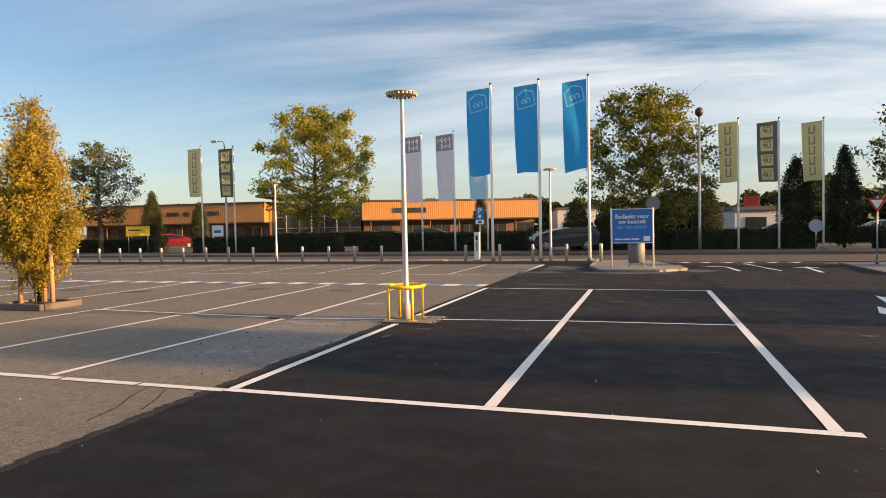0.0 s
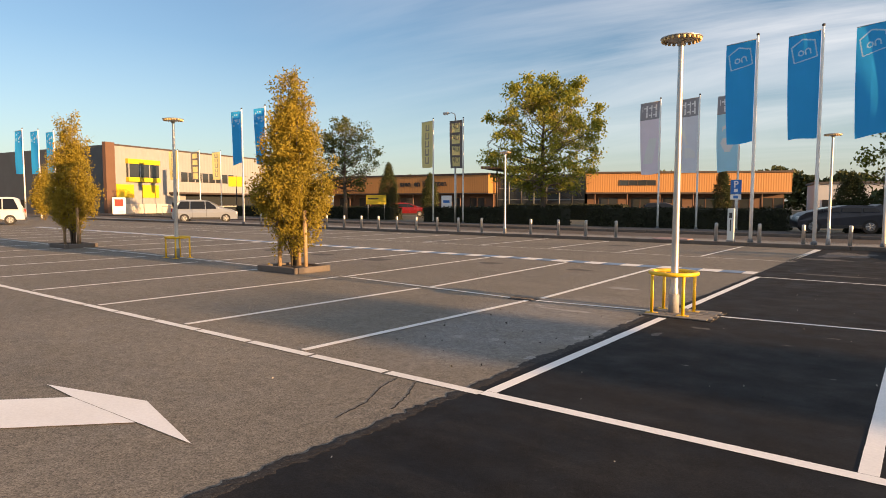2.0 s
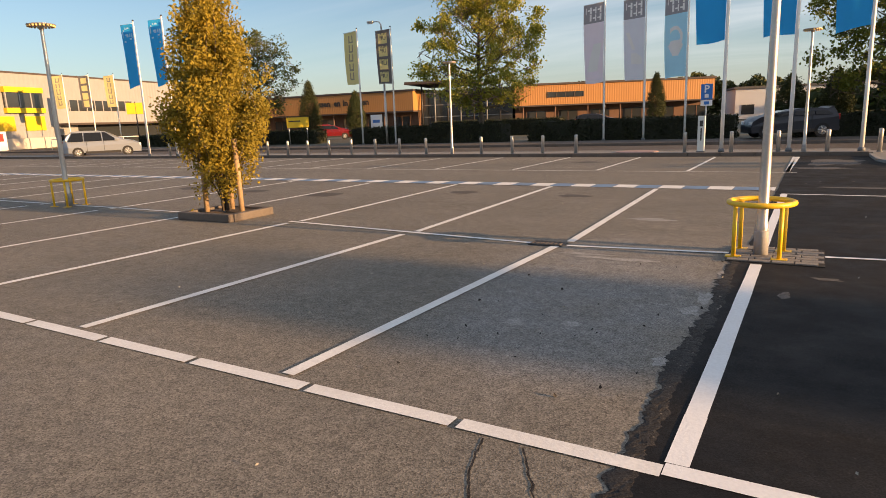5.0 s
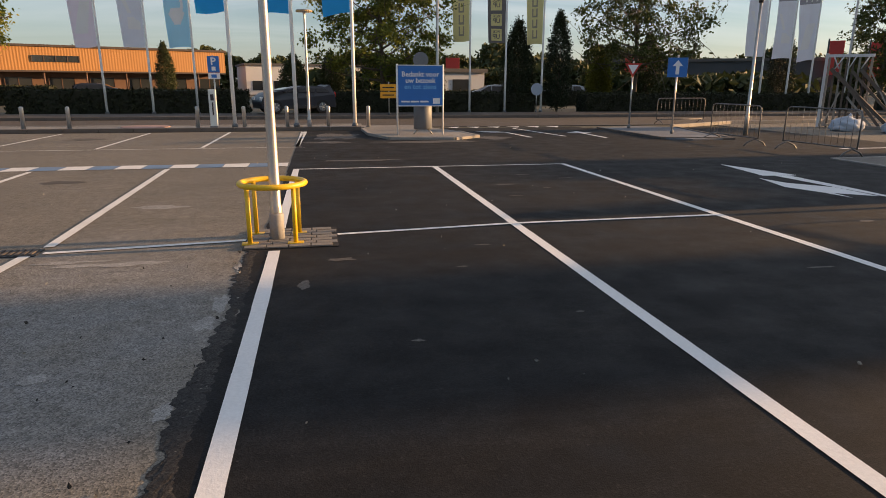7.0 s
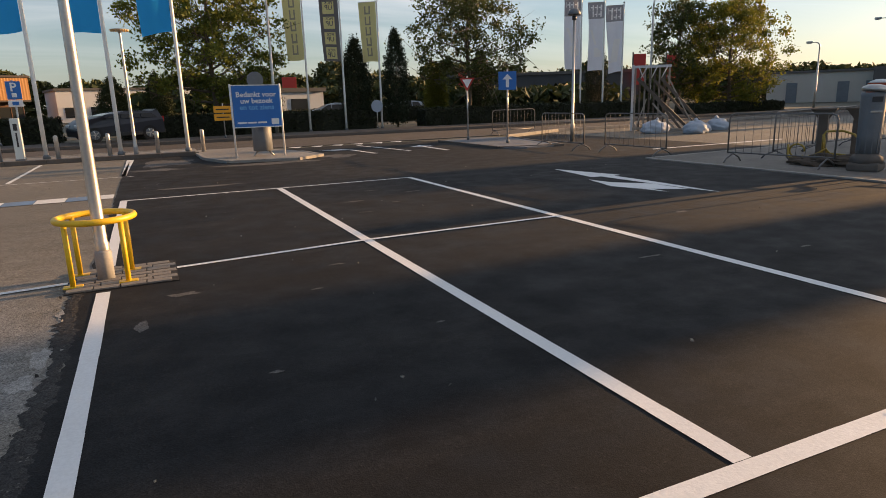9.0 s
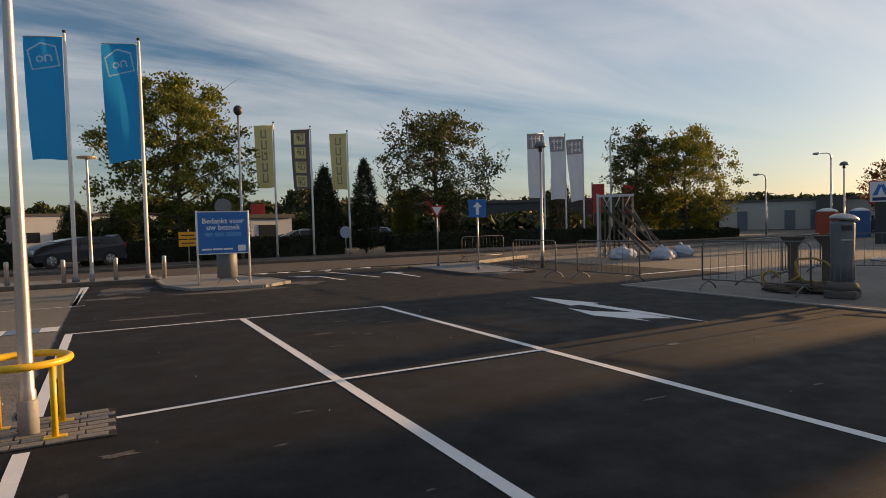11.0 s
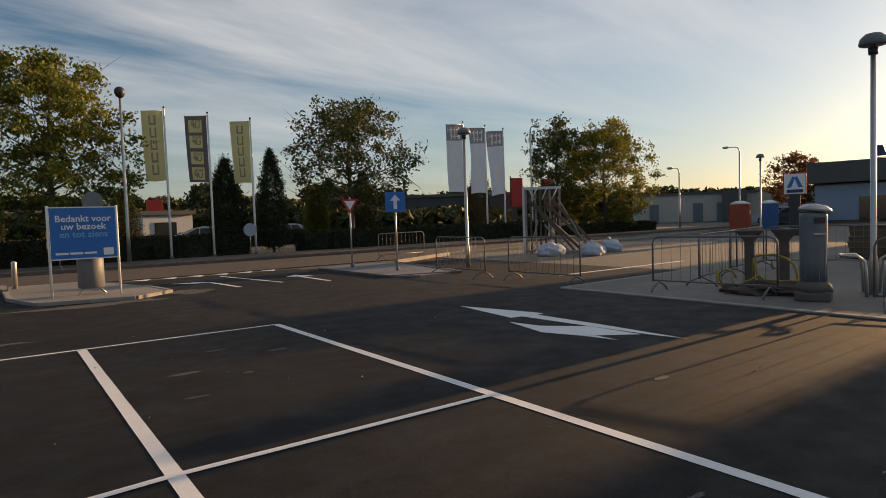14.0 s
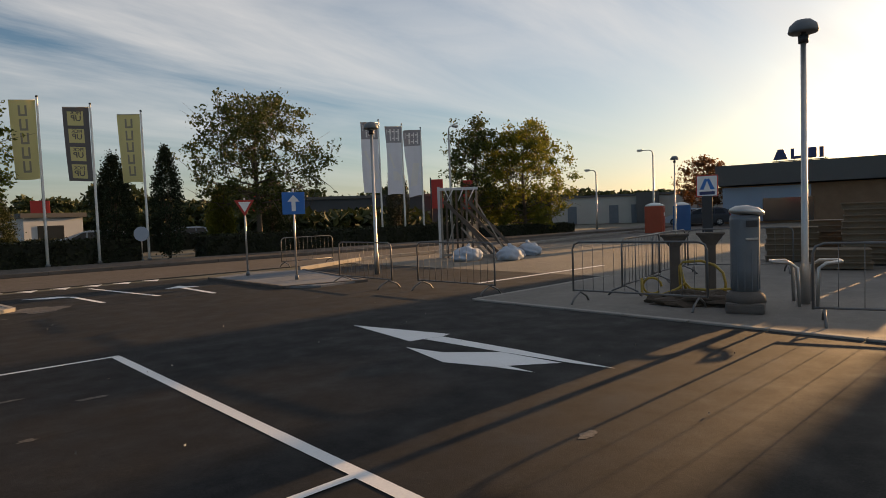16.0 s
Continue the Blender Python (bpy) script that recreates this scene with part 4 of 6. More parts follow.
def broad_tree(x, y, height, radius, low, seed, material, label, group="roadside trees", leaf=0.165, count=9500, flat=1.0, z0=0.0, stems=1):
    rng = np.random.default_rng(seed)
    root = thing("tree", (x, y, z0), 0, label, "tree", group)
    bm = bmesh.new()
    tips = []
    mid = low + (height - low) * 0.42
    tr = 0.017 * height
    lead = [(0, 0, 0), (0.05, 0.02, low * 0.6), (0.02, -0.05, low), (-0.08, 0.06, mid), (0.1, 0.0, height * 0.78), (0.12, 0.05, height * 0.93)]
    tube(bm, lead, [tr * 1.5, tr, tr * 0.9, tr * 0.6, tr * 0.3, tr * 0.1], 9)
    limbs = 30
    for i in range(limbs):
        f = (i + 0.5) / limbs
        h0 = low * 0.85 + (height * 0.80 - low * 0.85) * f ** 1.1
        a = i * 2.399 + rng.uniform(-0.5, 0.5)
        prof = math.sin(math.pi * min(1, 0.16 + 0.80 * f ** 0.85)) ** 0.75
        L = radius * 0.92 * prof * rng.uniform(0.70, 1.05)
        rise = (0.10 + 0.85 * f) * L * rng.uniform(0.7, 1.2)
        r0 = tr * (0.55 - 0.35 * f)
        pts = []
        for k in range(5):
            q = k / 4
            pts.append(Vector((math.cos(a + 0.25 * q) * L * q, math.sin(a + 0.25 * q) * L * q, h0 + rise * q ** 1.25)))
        tube(bm, pts, [r0, r0 * 0.75, r0 * 0.5, r0 * 0.3, r0 * 0.1], 5)
        for q in (0.35, 0.52, 0.66, 0.78, 0.9, 1.0):
            base = pts[0].lerp(pts[4], q) if q < 1 else pts[4]
            base.z = h0 + rise * q ** 1.25
            for _ in range(2 if q > 0.6 else 1):
                s = 0.26 * radius * (1.15 - 0.5 * q)
                tip = base + Vector(rng.normal(size=3) * s)
                tip.z += 0.12 * s
                if tip.z > height:
                    tip.z = height - rng.uniform(0, 0.5)
                tube(bm, [base, base.lerp(tip, 0.5) + Vector((0, 0, 0.06)), tip], [r0 * 0.3, r0 * 0.2, r0 * 0.06], 4)
                tips.append(tip)
    for _ in range(10):
        tips.append(Vector((rng.normal() * radius * 0.14, rng.normal() * radius * 0.14, height * rng.uniform(0.8, 0.985))))
    part("trunk", bm, M_BARK, root)
    tips = np.array([list(t) for t in tips])
    mid_z, half_z = (low * 0.8 + height) / 2, (height - low * 0.8) / 2
    far = np.sqrt((tips[:, 0] ** 2 + tips[:, 1] ** 2) / radius ** 2 + ((tips[:, 2] - mid_z) / half_z) ** 2)
    pull = np.where(far > 0.97, (0.97 + 0.16 * rng.uniform(-1, 0.6, len(tips))) / np.maximum(far, 0.01), 1.0)
    tips = np.stack([tips[:, 0] * pull, tips[:, 1] * pull, mid_z + (tips[:, 2] - mid_z) * pull], 1)
    w = rng.uniform(0.25, 1.3, len(tips)) ** 2
    idx = rng.choice(len(tips), count, p=w / w.sum())
    cen = tips[idx] + rng.normal(size=(count, 3)) * np.array([0.23, 0.23, 0.16]) * (radius / 4.0) ** 0.5
    ob = new("crown", leaves_mesh("crown", cen, leaf * rng.uniform(0.6, 1.25, count), material, rng))
    ob.parent = root
    return root


def column_tree(x, y, height, radius, seed, material, label, group, bare=0.5, count=5200, leaf=0.10, stakes=False, z0=0.0, taper=0.75, core=False):
    """A narrow upright tree with many steep stems."""
    rng = np.random.default_rng(seed)
    root = thing("tree", (x, y, z0), 0, label, "tree", group)
    bm = bmesh.new()
    tips = []
    for i in range(26):
        a = i * 2.399
        f = (i + 1) / 26
        h0 = bare * 0.3 + bare * 0.9 * rng.random()
        top = bare + (height - bare) * (0.22 + 0.78 * (1 - f * 0.95) * rng.uniform(0.85, 1.0)) if i else height * 0.97
        R = radius * (0.15 + 0.85 * f) * rng.uniform(0.75, 1.1)
        pts = [Vector((0.05 * math.cos(a), 0.05 * math.sin(a), 0.02 if i < 5 else h0)), Vector((R * 0.55 * math.cos(a), R * 0.55 * math.sin(a), h0 + (top - h0) * 0.4)),
               Vector((R * 0.85 * math.cos(a + 0.3), R * 0.85 * math.sin(a + 0.3), h0 + (top - h0) * 0.75)), Vector((R * 0.7 * math.cos(a + 0.5), R * 0.7 * math.sin(a + 0.5), top))]
        tube(bm, pts, [0.028 if i < 5 else 0.016, 0.016, 0.010, 0.003], 5)
        for k in range(30):
            q = rng.uniform(0.12, 1.0)
            j = min(2, int(q * 3))
            b = pts[j].lerp(pts[j + 1], q * 3 - j)
            if b.z > bare * 0.9:
                tips.append(b + Vector((rng.normal() * 0.10, rng.normal() * 0.10, rng.normal() * 0.12)) * (radius / 0.7))
    part("trunk", bm, M_BARK, root)
    tips = np.array([list(t) for t in tips])
    if stakes:
        f = np.clip((tips[:, 2] - bare) / (height - bare), 0, 1)
        lump = np.array([noise.noise(Vector((math.cos(q), math.sin(q), 2.2 * h + seed))) for q, h in zip(np.arctan2(tips[:, 1], tips[:, 0]), tips[:, 2])])
        most = radius * np.minimum(1, 0.50 + 1.5 * f) * (1 - 0.74 * np.clip((f - 0.34) / 0.66, 0, 1) ** 1.35) * (1 + 0.38 * lump) + 0.04
        rad = np.hypot(tips[:, 0], tips[:, 1])
        k = np.where(rad > most, most / np.maximum(rad, 1e-3) * rng.uniform(0.85, 1.08, len(rad)), 1.0)
        tips = np.stack([tips[:, 0] * k, tips[:, 1] * k, tips[:, 2]], 1)
    if core:
        hh = rng.uniform(0, 1, 900)
        rr = radius * 1.1 * np.clip(np.sin(np.pi * (0.22 + 0.78 * hh)), 0, 1) ** 0.8 * rng.uniform(0.5, 1.0, 900)
        aa = rng.uniform(0, math.tau, 900)
        tips = np.stack([rr * np.cos(aa), rr * np.sin(aa), bare + (height - bare) * hh], 1)
    idx = rng.integers(0, len(tips), count)
    sp = (0.050 if stakes else 0.085) * (radius / 0.7)
    cen = tips[idx] + rng.normal(size=(count, 3)) * np.array([sp, sp, sp * 1.3])
    ob = new("crown", leaves_mesh("crown", cen, leaf * rng.uniform(0.6, 1.3, count), material, rng))
    ob.parent = root
    if stakes:
        for k, (sx, sy) in enumerate(((-0.34, -0.12), (0.40, 0.0), (-0.12, 0.25))):
            part("stake", tube(bmesh.new(), [(sx, sy, 0), (sx * 0.95, sy, 1.25)], 0.045, 9), M_STAKE, root, "round wooden tree stake")
    return root


for i, (x, y, h, r) in enumerate(((-11.86, 10.12, 4.55, 0.95), (-23.4, 10.25, 4.4, 0.92), (-35.8, 10.3, 4.5, 0.95))):
    bed = thing("planter", (x, y, 0), 0, "low kerbed tree bed filled with dark soil", "tree bed", "car park tree beds")
    for k, (ax, ay, rz) in enumerate(((0, -0.45, 0), (0, 0.45, 0), (-0.58, 0, 90), (0.58, 0, 90))):
        b2 = bmesh.new()
        L = 0.62 if rz == 0 else 0.39
        box(b2, -L, L, -0.06, 0.06, 0, 0.13, 0.015)
        o = part("kerb_stone", b2, M_KERBDARK, bed)
        o.location, o.rotation_euler = (ax, ay, 0), (0, 0, radians(rz + random.uniform(-2, 2)))
    b2 = bmesh.new()
    box(b2, -0.54, 0.54, -0.40, 0.40, 0.0, 0.09)
    bmesh.ops.subdivide_edges(b2, edges=b2.edges[:], cuts=5, use_grid_fill=True)
    for v in b2.verts:
        if v.co.z > 0.05:
            v.co.z += 0.03 * noise.noise(v.co * 7)
    part("soil", b2, M_SOIL, bed)
    column_tree(x, y, h, r, 11 + i, M_LEAF_AUT, "narrow young tree with golden autumn leaves and wooden stakes", "car park trees", 0.75, 46000 if i == 0 else 30000, 0.050 if i == 0 else 0.056, True, 0.09)

broad_tree(-21.8, 39.6, 10.0, 4.5, 2.4, 21, M_LEAF_YELLOW, "broad roadside tree turning yellow at the top", count=22000)
broad_tree(0.45, 39.6, 9.4, 4.4, 1.7, 22, M_LEAF_OAK, "broad dark green roadside tree with yellowing top", count=23000)
broad_tree(15.4, 39.6, 8.6, 4.3, 2.7, 23, M_LEAF_GREEN, "open-crowned roadside tree with dark clumps of leaves", count=11500)
broad_tree(31.6, 38.6, 8.6, 2.9, 2.0, 24, M_LEAF_GREEN, "sparse roadside tree against the evening sky", count=8500)
broad_tree(34.2, 36.5, 7.9, 3.9, 0.8, 25, M_LEAF_GOLD, "dense roadside tree with golden green leaves", count=21000, leaf=0.155)
broad_tree(-41.2, 39.6, 8.9, 3.3, 2.8, 26, M_LEAF_GREEN, "airy roadside tree with sparse dark leaves", count=7000)
broad_tree(62, 36.5, 6.8, 2.8, 2.0, 29, M_LEAF_RED, "small russet tree beside the store", count=4500, leaf=0.22)
for i, (x, y, h, r) in enumerate(((10.2, 38.5, 5.3, 0.72), (8.1, 39.4, 4.9, 0.85), (18.0, 43, 4.6, 0.8), (14.7, 43, 3.7, 0.75), (27.8, 43, 5.6, 0.8), (-2.2, 47, 3.4, 0.8), (-4.6, 47, 3.2, 0.9), (-41.3, 45.3, 5.0, 0.85), (-36.2, 45.2, 3.9, 0.7), (-15.2, 60, 4.6, 0.7), (-58, 46, 4.4, 0.9), (4.2, 46, 3.6, 0.9))):
    column_tree(x, y, h, r, 51 + i, M_LEAF_THUJA if i in (0, 1, 4) else M_LEAF_GOLD if i == 3 else M_LEAF_DARK, "dark narrow conifer beside the hedge" if i in (0, 1, 4) else "small upright green tree behind the hedge", "upright trees", 0.3, 13000, 0.085, core=True)


def hedge(x0, x1, y0, y1, h, seed, label="clipped dark green hedge along the road"):
    rng = np.random.default_rng(seed)
    root = thing("hedge", ((x0 + x1) / 2, (y0 + y1) / 2, 0), 0, label, "hedge", "roadside hedges")
    a, b = (x1 - x0) / 2, (y1 - y0) / 2
    bm = bmesh.new()
    n = max(2, int((x1 - x0) / 0.6))
    box(bm, -a, a, -b, b, 0, h)
    bmesh.ops.subdivide_edges(bm, edges=[e for e in bm.edges if abs(e.verts[0].co.x - e.verts[1].co.x) > 0.1], cuts=n)
    for v in bm.verts:
        v.co += Vector((0, 0.08, 0.06)) * noise.noise(v.co * 1.7 + Vector((seed, 0, 0)))
    part("core", bm, M_HEDGECORE, root)
    m = int(min(9000, (x1 - x0) * 420))
    u = rng.uniform(-1, 1, (m, 3))
    face = rng.choice(3, m, p=[0.55, 0.40, 0.05])
    p = np.stack([u[:, 0] * a, u[:, 1] * b, (u[:, 2] + 1) / 2 * h], 1)
    p[face == 0, 1] = -b
    p[face == 1, 2] = h
    p[face == 2, 0] = np.sign(u[face == 2, 0]) * a
    p += rng.normal(size=(m, 3)) * 0.05
    ob = new("leaves", leaves_mesh("leaves", p, rng.uniform(0.08, 0.17, m), M_HEDGE, rng))
    ob.parent = root
    return root


hedge(-31.5, -19.9, 38.6, 40.0, 1.08, 1)
hedge(-18.1, -6.75, 38.6, 40.0, 1.12, 2)
hedge(-4.1, 8.9, 38.5, 40.0, 1.02, 3)
hedge(11.6, 29.5, 37.6, 39.0, 0.98, 4)
hedge(-60, -37.6, 41.5, 43, 1.0, 5, "tall clipped hedge behind the road")
hedge(-3.5, 40, 50, 51.2, 1.0, 6, "far clipped hedge between parking rows")
hedge(-33, -21, 52, 53.2, 1.25, 7, "far clipped hedge between parking rows")
hedge(29.5, 38, 35.0, 36.5, 0.7, 8, "low shrubs under roadside trees")


def woods(name, x0, x1, y, h, seed, count, slope=0.0):
    """A far belt of trees, uncountable."""
    rng = np.random.default_rng(seed)
    n = count
    u = rng.uniform(0, 1, n)
    px = x0 + (x1 - x0) * u
    prof = np.array([h * (0.62 + 0.30 * noise.noise(Vector((q * 0.11, seed, 0))) + 0.22 * noise.noise(Vector((q * 0.43, seed, 3)))) for q in px])
    pz = prof * rng.uniform(0, 1, n) ** 0.6
    py = y + slope * (px - x0) + rng.normal(size=n) * 2.5
    ob = new(name, leaves_mesh(name, np.stack([px, py, pz], 1), rng.uniform(0.45, 1.0, n), M_LEAF_DARK, rng))
    return tagged(ob, "distant belt of dark green trees on the horizon", "trees", kind="stuff")


woods("woodland", -110, 40, 125, 10, 71, 32000)
woods("woodland", 20, 130, 96, 9, 72, 22000)
woods("woodland", 74, 130, 78, 6.5, 73, 16000, -1.0)
woods("shrubbery", -5, 40, 74, 5.0, 74, 20000)
woods("shrubbery", 20, 37, 55, 3.4, 75, 5000)

# ---- buildings ----


def wall_slab(bm, x0, y0, x1, y1, z0, z1, t=0.4, slot=0):
    """An upright wall between two points of the plan, t thick to its back."""
    d = Vector((x1 - x0, y1 - y0, 0)).normalized()
    nrm = Vector((-d.y, d.x, 0)) * t
    pts = [(x0, y0), (x1, y1), (x1 + nrm.x, y1 + nrm.y), (x0 + nrm.x, y0 + nrm.y)]
    return prism(bm, pts, z0, z1, slot)


def orange_hall(name, x0, y0, x1, y1, top, split, label, windows=()):
    """A long hall: ribbed orange band above, a recessed dark front with posts below. Its own x axis runs along the front."""
    L, yaw = math.hypot(x1 - x0, y1 - y0), math.degrees(math.atan2(y1 - y0, x1 - x0))
    root = thing(name, (x0, y0, 0), yaw, label, "building", "orange shop halls")
    bm = bmesh.new()
    box(bm, 0, L, 0, 14, split, top - 0.25)
    part("wall", bm, M_ORANGE, root, "ribbed orange cladding")
    bm = bmesh.new()
    box(bm, -0.15, L + 0.15, -0.15, 14.1, top - 0.25, top, 0.03)
    part("roof", bm, M_ROOFDARK, root, "dark roof edge")
    bm = bmesh.new()
    box(bm, 0.3, L - 0.3, 2.0, 13.5, 0, split)
    part("front", bm, M_BROWN, root, "brown brick front under the overhang")
    bm = bmesh.new()
    box(bm, 0, L, -0.05, 2.0, split - 0.18, split - 0.005)
    part("canopy", bm, M_ROOFDARK, root)
    for i in range(int(L / 4.2)):
        px = 1.2 + i * 4.2
        part("post", tube(bmesh.new(), [(px, 0.25, 0), (px, 0.25, split - 0.18)], 0.09, 8), M_BROWN, root)
        b2 = bmesh.new()
        box(b2, px + 0.6, px + 3.2, 1.9, 2.0, 0.4 if i % 3 else 0.0, 2.1, 0.02)
        win = part("window", b2, M_GLASS, root)
        for q in (0.55, 1.85, 3.15):
            part("mullion", box(bmesh.new(), px + q, px + q + 0.08, 1.86, 1.9, 0.3, 2.15), M_BROWN, win)
    for wx0, wx1, wz0, wz1 in windows:
        b2 = bmesh.new()
        box(b2, wx0, wx1, -0.06, 0.05, wz0, wz1)
        win = part("window", b2, M_GLASS, root)
        for q in range(5):
            b3 = bmesh.new()
            mx = wx0 + (wx1 - wx0) * q / 4
            box(b3, mx - 0.05, mx + 0.05, -0.11, -0.06, wz0, wz1)
            part("mullion", b3, M_ROOFDARK, win)
    return root


orange_hall("shop_hall", -37.6, 80.5, -14.8, 92.3, 5.6, 2.85, "long shop hall with ribbed orange cladding over a dark front", [(4.4, 9.0, 3.75, 4.45)])
hall2 = orange_hall("shop_hall", -81.5, 73.2, -50.5, 76.2, 5.65, 2.85, "long shop hall with orange cladding and dark lettering")
for word, wx in (("ssen", 16.75), ("en", 18.95), ("in", 20.35)):
    lettering("writing", word, 1.15, M_BLACK, hall2, (wx, -0.08, 3.9), bold=0.045)
lettering("writing", "nten", 1.15, M_BLACK, hall2, (23.2, -0.08, 3.9), bold=0.045)

# glazed entrance between the halls
ent = thing("glass_entrance", (-50.2, 77.2, 0), 15, "dark steel and glass entrance hall between orange buildings", "building")
bm = bmesh.new()
box(bm, 0, 12.5, 2, 10, 0, 5.4)
part("glass_box", bm, M_GLASS, ent)
bm = bmesh.new()
box(bm, -1.5, 7, -1.5, 10.5, 6.2, 6.55, 0.03)
part("roof", bm, M_ROOFDARK, ent)
for i in range(7):
    part("column", tube(bmesh.new(), [(0.3 + 1.8 * i, 0.5, 0), (0.3 + 1.8 * i, 0.5, 6.2)], 0.11, 8), M_CABINET if i % 2 else M_STEELDARK, ent)
for z in (1.8, 3.4, 5.0):
    bm = bmesh.new()
    box(bm, 0, 12.5, 1.9, 2.0, z, z + 0.14)
    part("transom", bm, M_CABINET, ent)

# grey shop building on the far left
gb = thing("grey_building", (-78.7, 36.8, 0), 0, "grey clad shop building with yellow window box and boards", "building")
bm = bmesh.new()
prism(bm, [(0, 0), (-11.5, 38), (-45, 30), (-34, -3.6)], 0, 8.3)
part("wall", bm, M_DARKCLAD, gb, "dark grey side walls")
front_me = mesh_of("front", box(bmesh.new(), 0, 39.6, -0.35, 0.0, 2.6, 8.2), M_GREYCLAD)
fr = new("front", front_me)
fr.parent = gb
fr.location, fr.rotation_euler = (0.06, 0, 0), (0, 0, math.atan2(38, -11.5))
tagged(fr, "light grey ribbed front")


def on_front(name, x0, x1, d0, d1, z0, z1, m, label=""):
    b = bmesh.new()
    box(b, x0, x1, -0.35 - d1, -0.35 - d0, z0, z1, 0.02)
    return part(name, b, m, fr, label)


on_front("corner_column", -0.8, 0.5, -0.4, 0.12, 0, 8.55, M_BROWN, "brown brick corner column")
on_front("lower_front", 0.5, 12, -0.3, -0.02, 0, 2.6, M_GREYCLAD)
on_front("low_wall", 0.9, 10, 0.0, 0.3, 0, 1.2, M_CREAM)
on_front("shop_glass", 12, 39, -0.3, -0.06, 0, 2.6, M_GLASS)
on_front("window_glass", 2.2, 7.0, 0.0, 0.42, 4.5, 6.15, M_GLASS)
on_front("window_head", 2.1, 7.1, 0.0, 0.5, 6.15, 6.75, M_SIGNYEL, "yellow head of a bay window")
on_front("window_sill", 2.1, 7.1, 0.0, 0.5, 3.95, 4.5, M_SIGNYEL, "yellow sill of a bay window")
for q in (2.2, 3.9, 5.4, 7.0):
    on_front("window_post", q - 0.07, q + 0.07, 0.3, 0.47, 4.5, 6.15, M_GREYCLAD)
on_front("board", 0.6, 3.2, 0.0, 0.1, 2.0, 3.6, M_SIGNYEL, "yellow notice board")
on_front("board", 4.5, 7.2, 0.0, 0.1, 2.0, 3.6, M_SIGNYEL, "yellow notice board")
on_front("window_band", 11, 22, 0.0, 0.05, 4.2, 5.5, M_GLASS)
for q in range(9):
    on_front("window_post", 11 + q * 1.36, 11.15 + q * 1.36, 0.05, 0.1, 4.2, 5.5, M_GREYCLAD)
on_front("canopy", 9, 39, 0.0, 1.6, 2.5, 2.75, M_ROOFDARK)
on_front("roof_edge", -0.5, 39.6, -0.3, 0.06, 8.2, 8.4, M_ROOFDARK)

# white and blue supermarket at the far end of the car park
sm = thing("supermarket", (-61.5, 0, 0), 0, "white supermarket front with a large blue sign", "building")
bm = bmesh.new()
box(bm, -24, 0, -14, 19.0, 3.9, 7.4)
part("wall", bm, M_WHITEWALL, sm)
bm = bmesh.new()
box(bm, -24, -1.5, -14, 18.6, 0, 3.9)
part("front", bm, M_GLASS, sm, "dark glass shop front")
bm = bmesh.new()
box(bm, -0.05, 0.10, 9.0, 17.0, 4.4, 6.9, 0.05)
sgn = part("sign_board", bm, M_SIGNBLUE, sm)
for cy in (11.5, 14.0):
    b2 = tube(bmesh.new(), [(0.14, cy + 0.8 * math.cos(k * math.pi / 8), 5.4 + 0.8 * math.sin(k * math.pi / 8)) for k in range(9)], 0.18, 6)
    part("sign_shape", b2, M_SIGNWHITE, sgn)
for y in range(-12, 19, 6):
    part("column", tube(bmesh.new(), [(-0.5, y, 0), (-0.5, y, 3.9)], 0.2, 10), M_WHITEWALL, sm)

# discount store against the sun
ds = thing("discount_store", (54.4, 31.3, 0), 0, "low dark store with a deep roof edge against the light", "building")
bm = bmesh.new()
prism(bm, [(0.4, 0), (5.4, -21), (24, -16), (19, 5)], 0, 3.2)
part("wall", bm, M_BRICKBROWN, ds)
bm = bmesh.new()
prism(bm, [(-0.6, 0.3), (4.7, -22), (24.4, -17), (19, 5.3)], 3.3, 5.0)
part("roof_edge", bm, M_DARKCLAD, ds)
bm = bmesh.new()
wall_slab(bm, 0.35, 0.1, 1.9, -6.4, 0.2, 3.1, -0.05)
part("shop_window", bm, M_PALEBLUE, ds, "pale shop panels beside the entrance")
bm = bmesh.new()
wall_slab(bm, 1.0, -3.0, 1.9, -6.6, 0.2, 2.1, -0.10)
part("window", bm, M_GLASS, ds)
letters = thing("roof_sign", (55.9, 27.7, 5.0), math.degrees(math.atan2(-21, 5)), "navy block letters shape on a thin roof frame", "sign")
part("frame", tube(bmesh.new(), [(0, 0, 0.12), (4.0, 0, 0.12)], 0.04, 6), M_STEELDARK, letters)
for i, (a, b) in enumerate(((0.05, 1.15), (1.35, 2.15), (2.3, 3.2), (3.4, 3.85))):
    b2 = bmesh.new()
    if i == 0:
        lo = [b2.verts.new(p) for p in ((0.05, -0.08, 0.25), (1.15, -0.08, 0.25), (0.85, -0.08, 1.1), (0.4, -0.08, 1.1))]
        hi = [b2.verts.new((v.co.x, 0.08, v.co.z)) for v in lo]
        b2.faces.new(lo)
        b2.faces.new(hi[::-1])
        for k in range(4):
            b2.faces.new((lo[k], hi[k], hi[(k + 1) % 4], lo[(k + 1) % 4]))
    elif i == 1:
        box(b2, a, a + 0.26, -0.08, 0.08, 0.25, 1.1)
        box(b2, a + 0.26, b, -0.08, 0.08, 0.25, 0.48)
    elif i == 2:
        box(b2, a, b, -0.08, 0.08, 0.25, 1.1, 0.12)
    else:
        box(b2, a, b - 0.15, -0.08, 0.08, 0.25, 1.1)
    part("letter_block", b2, M_NAVY, letters)
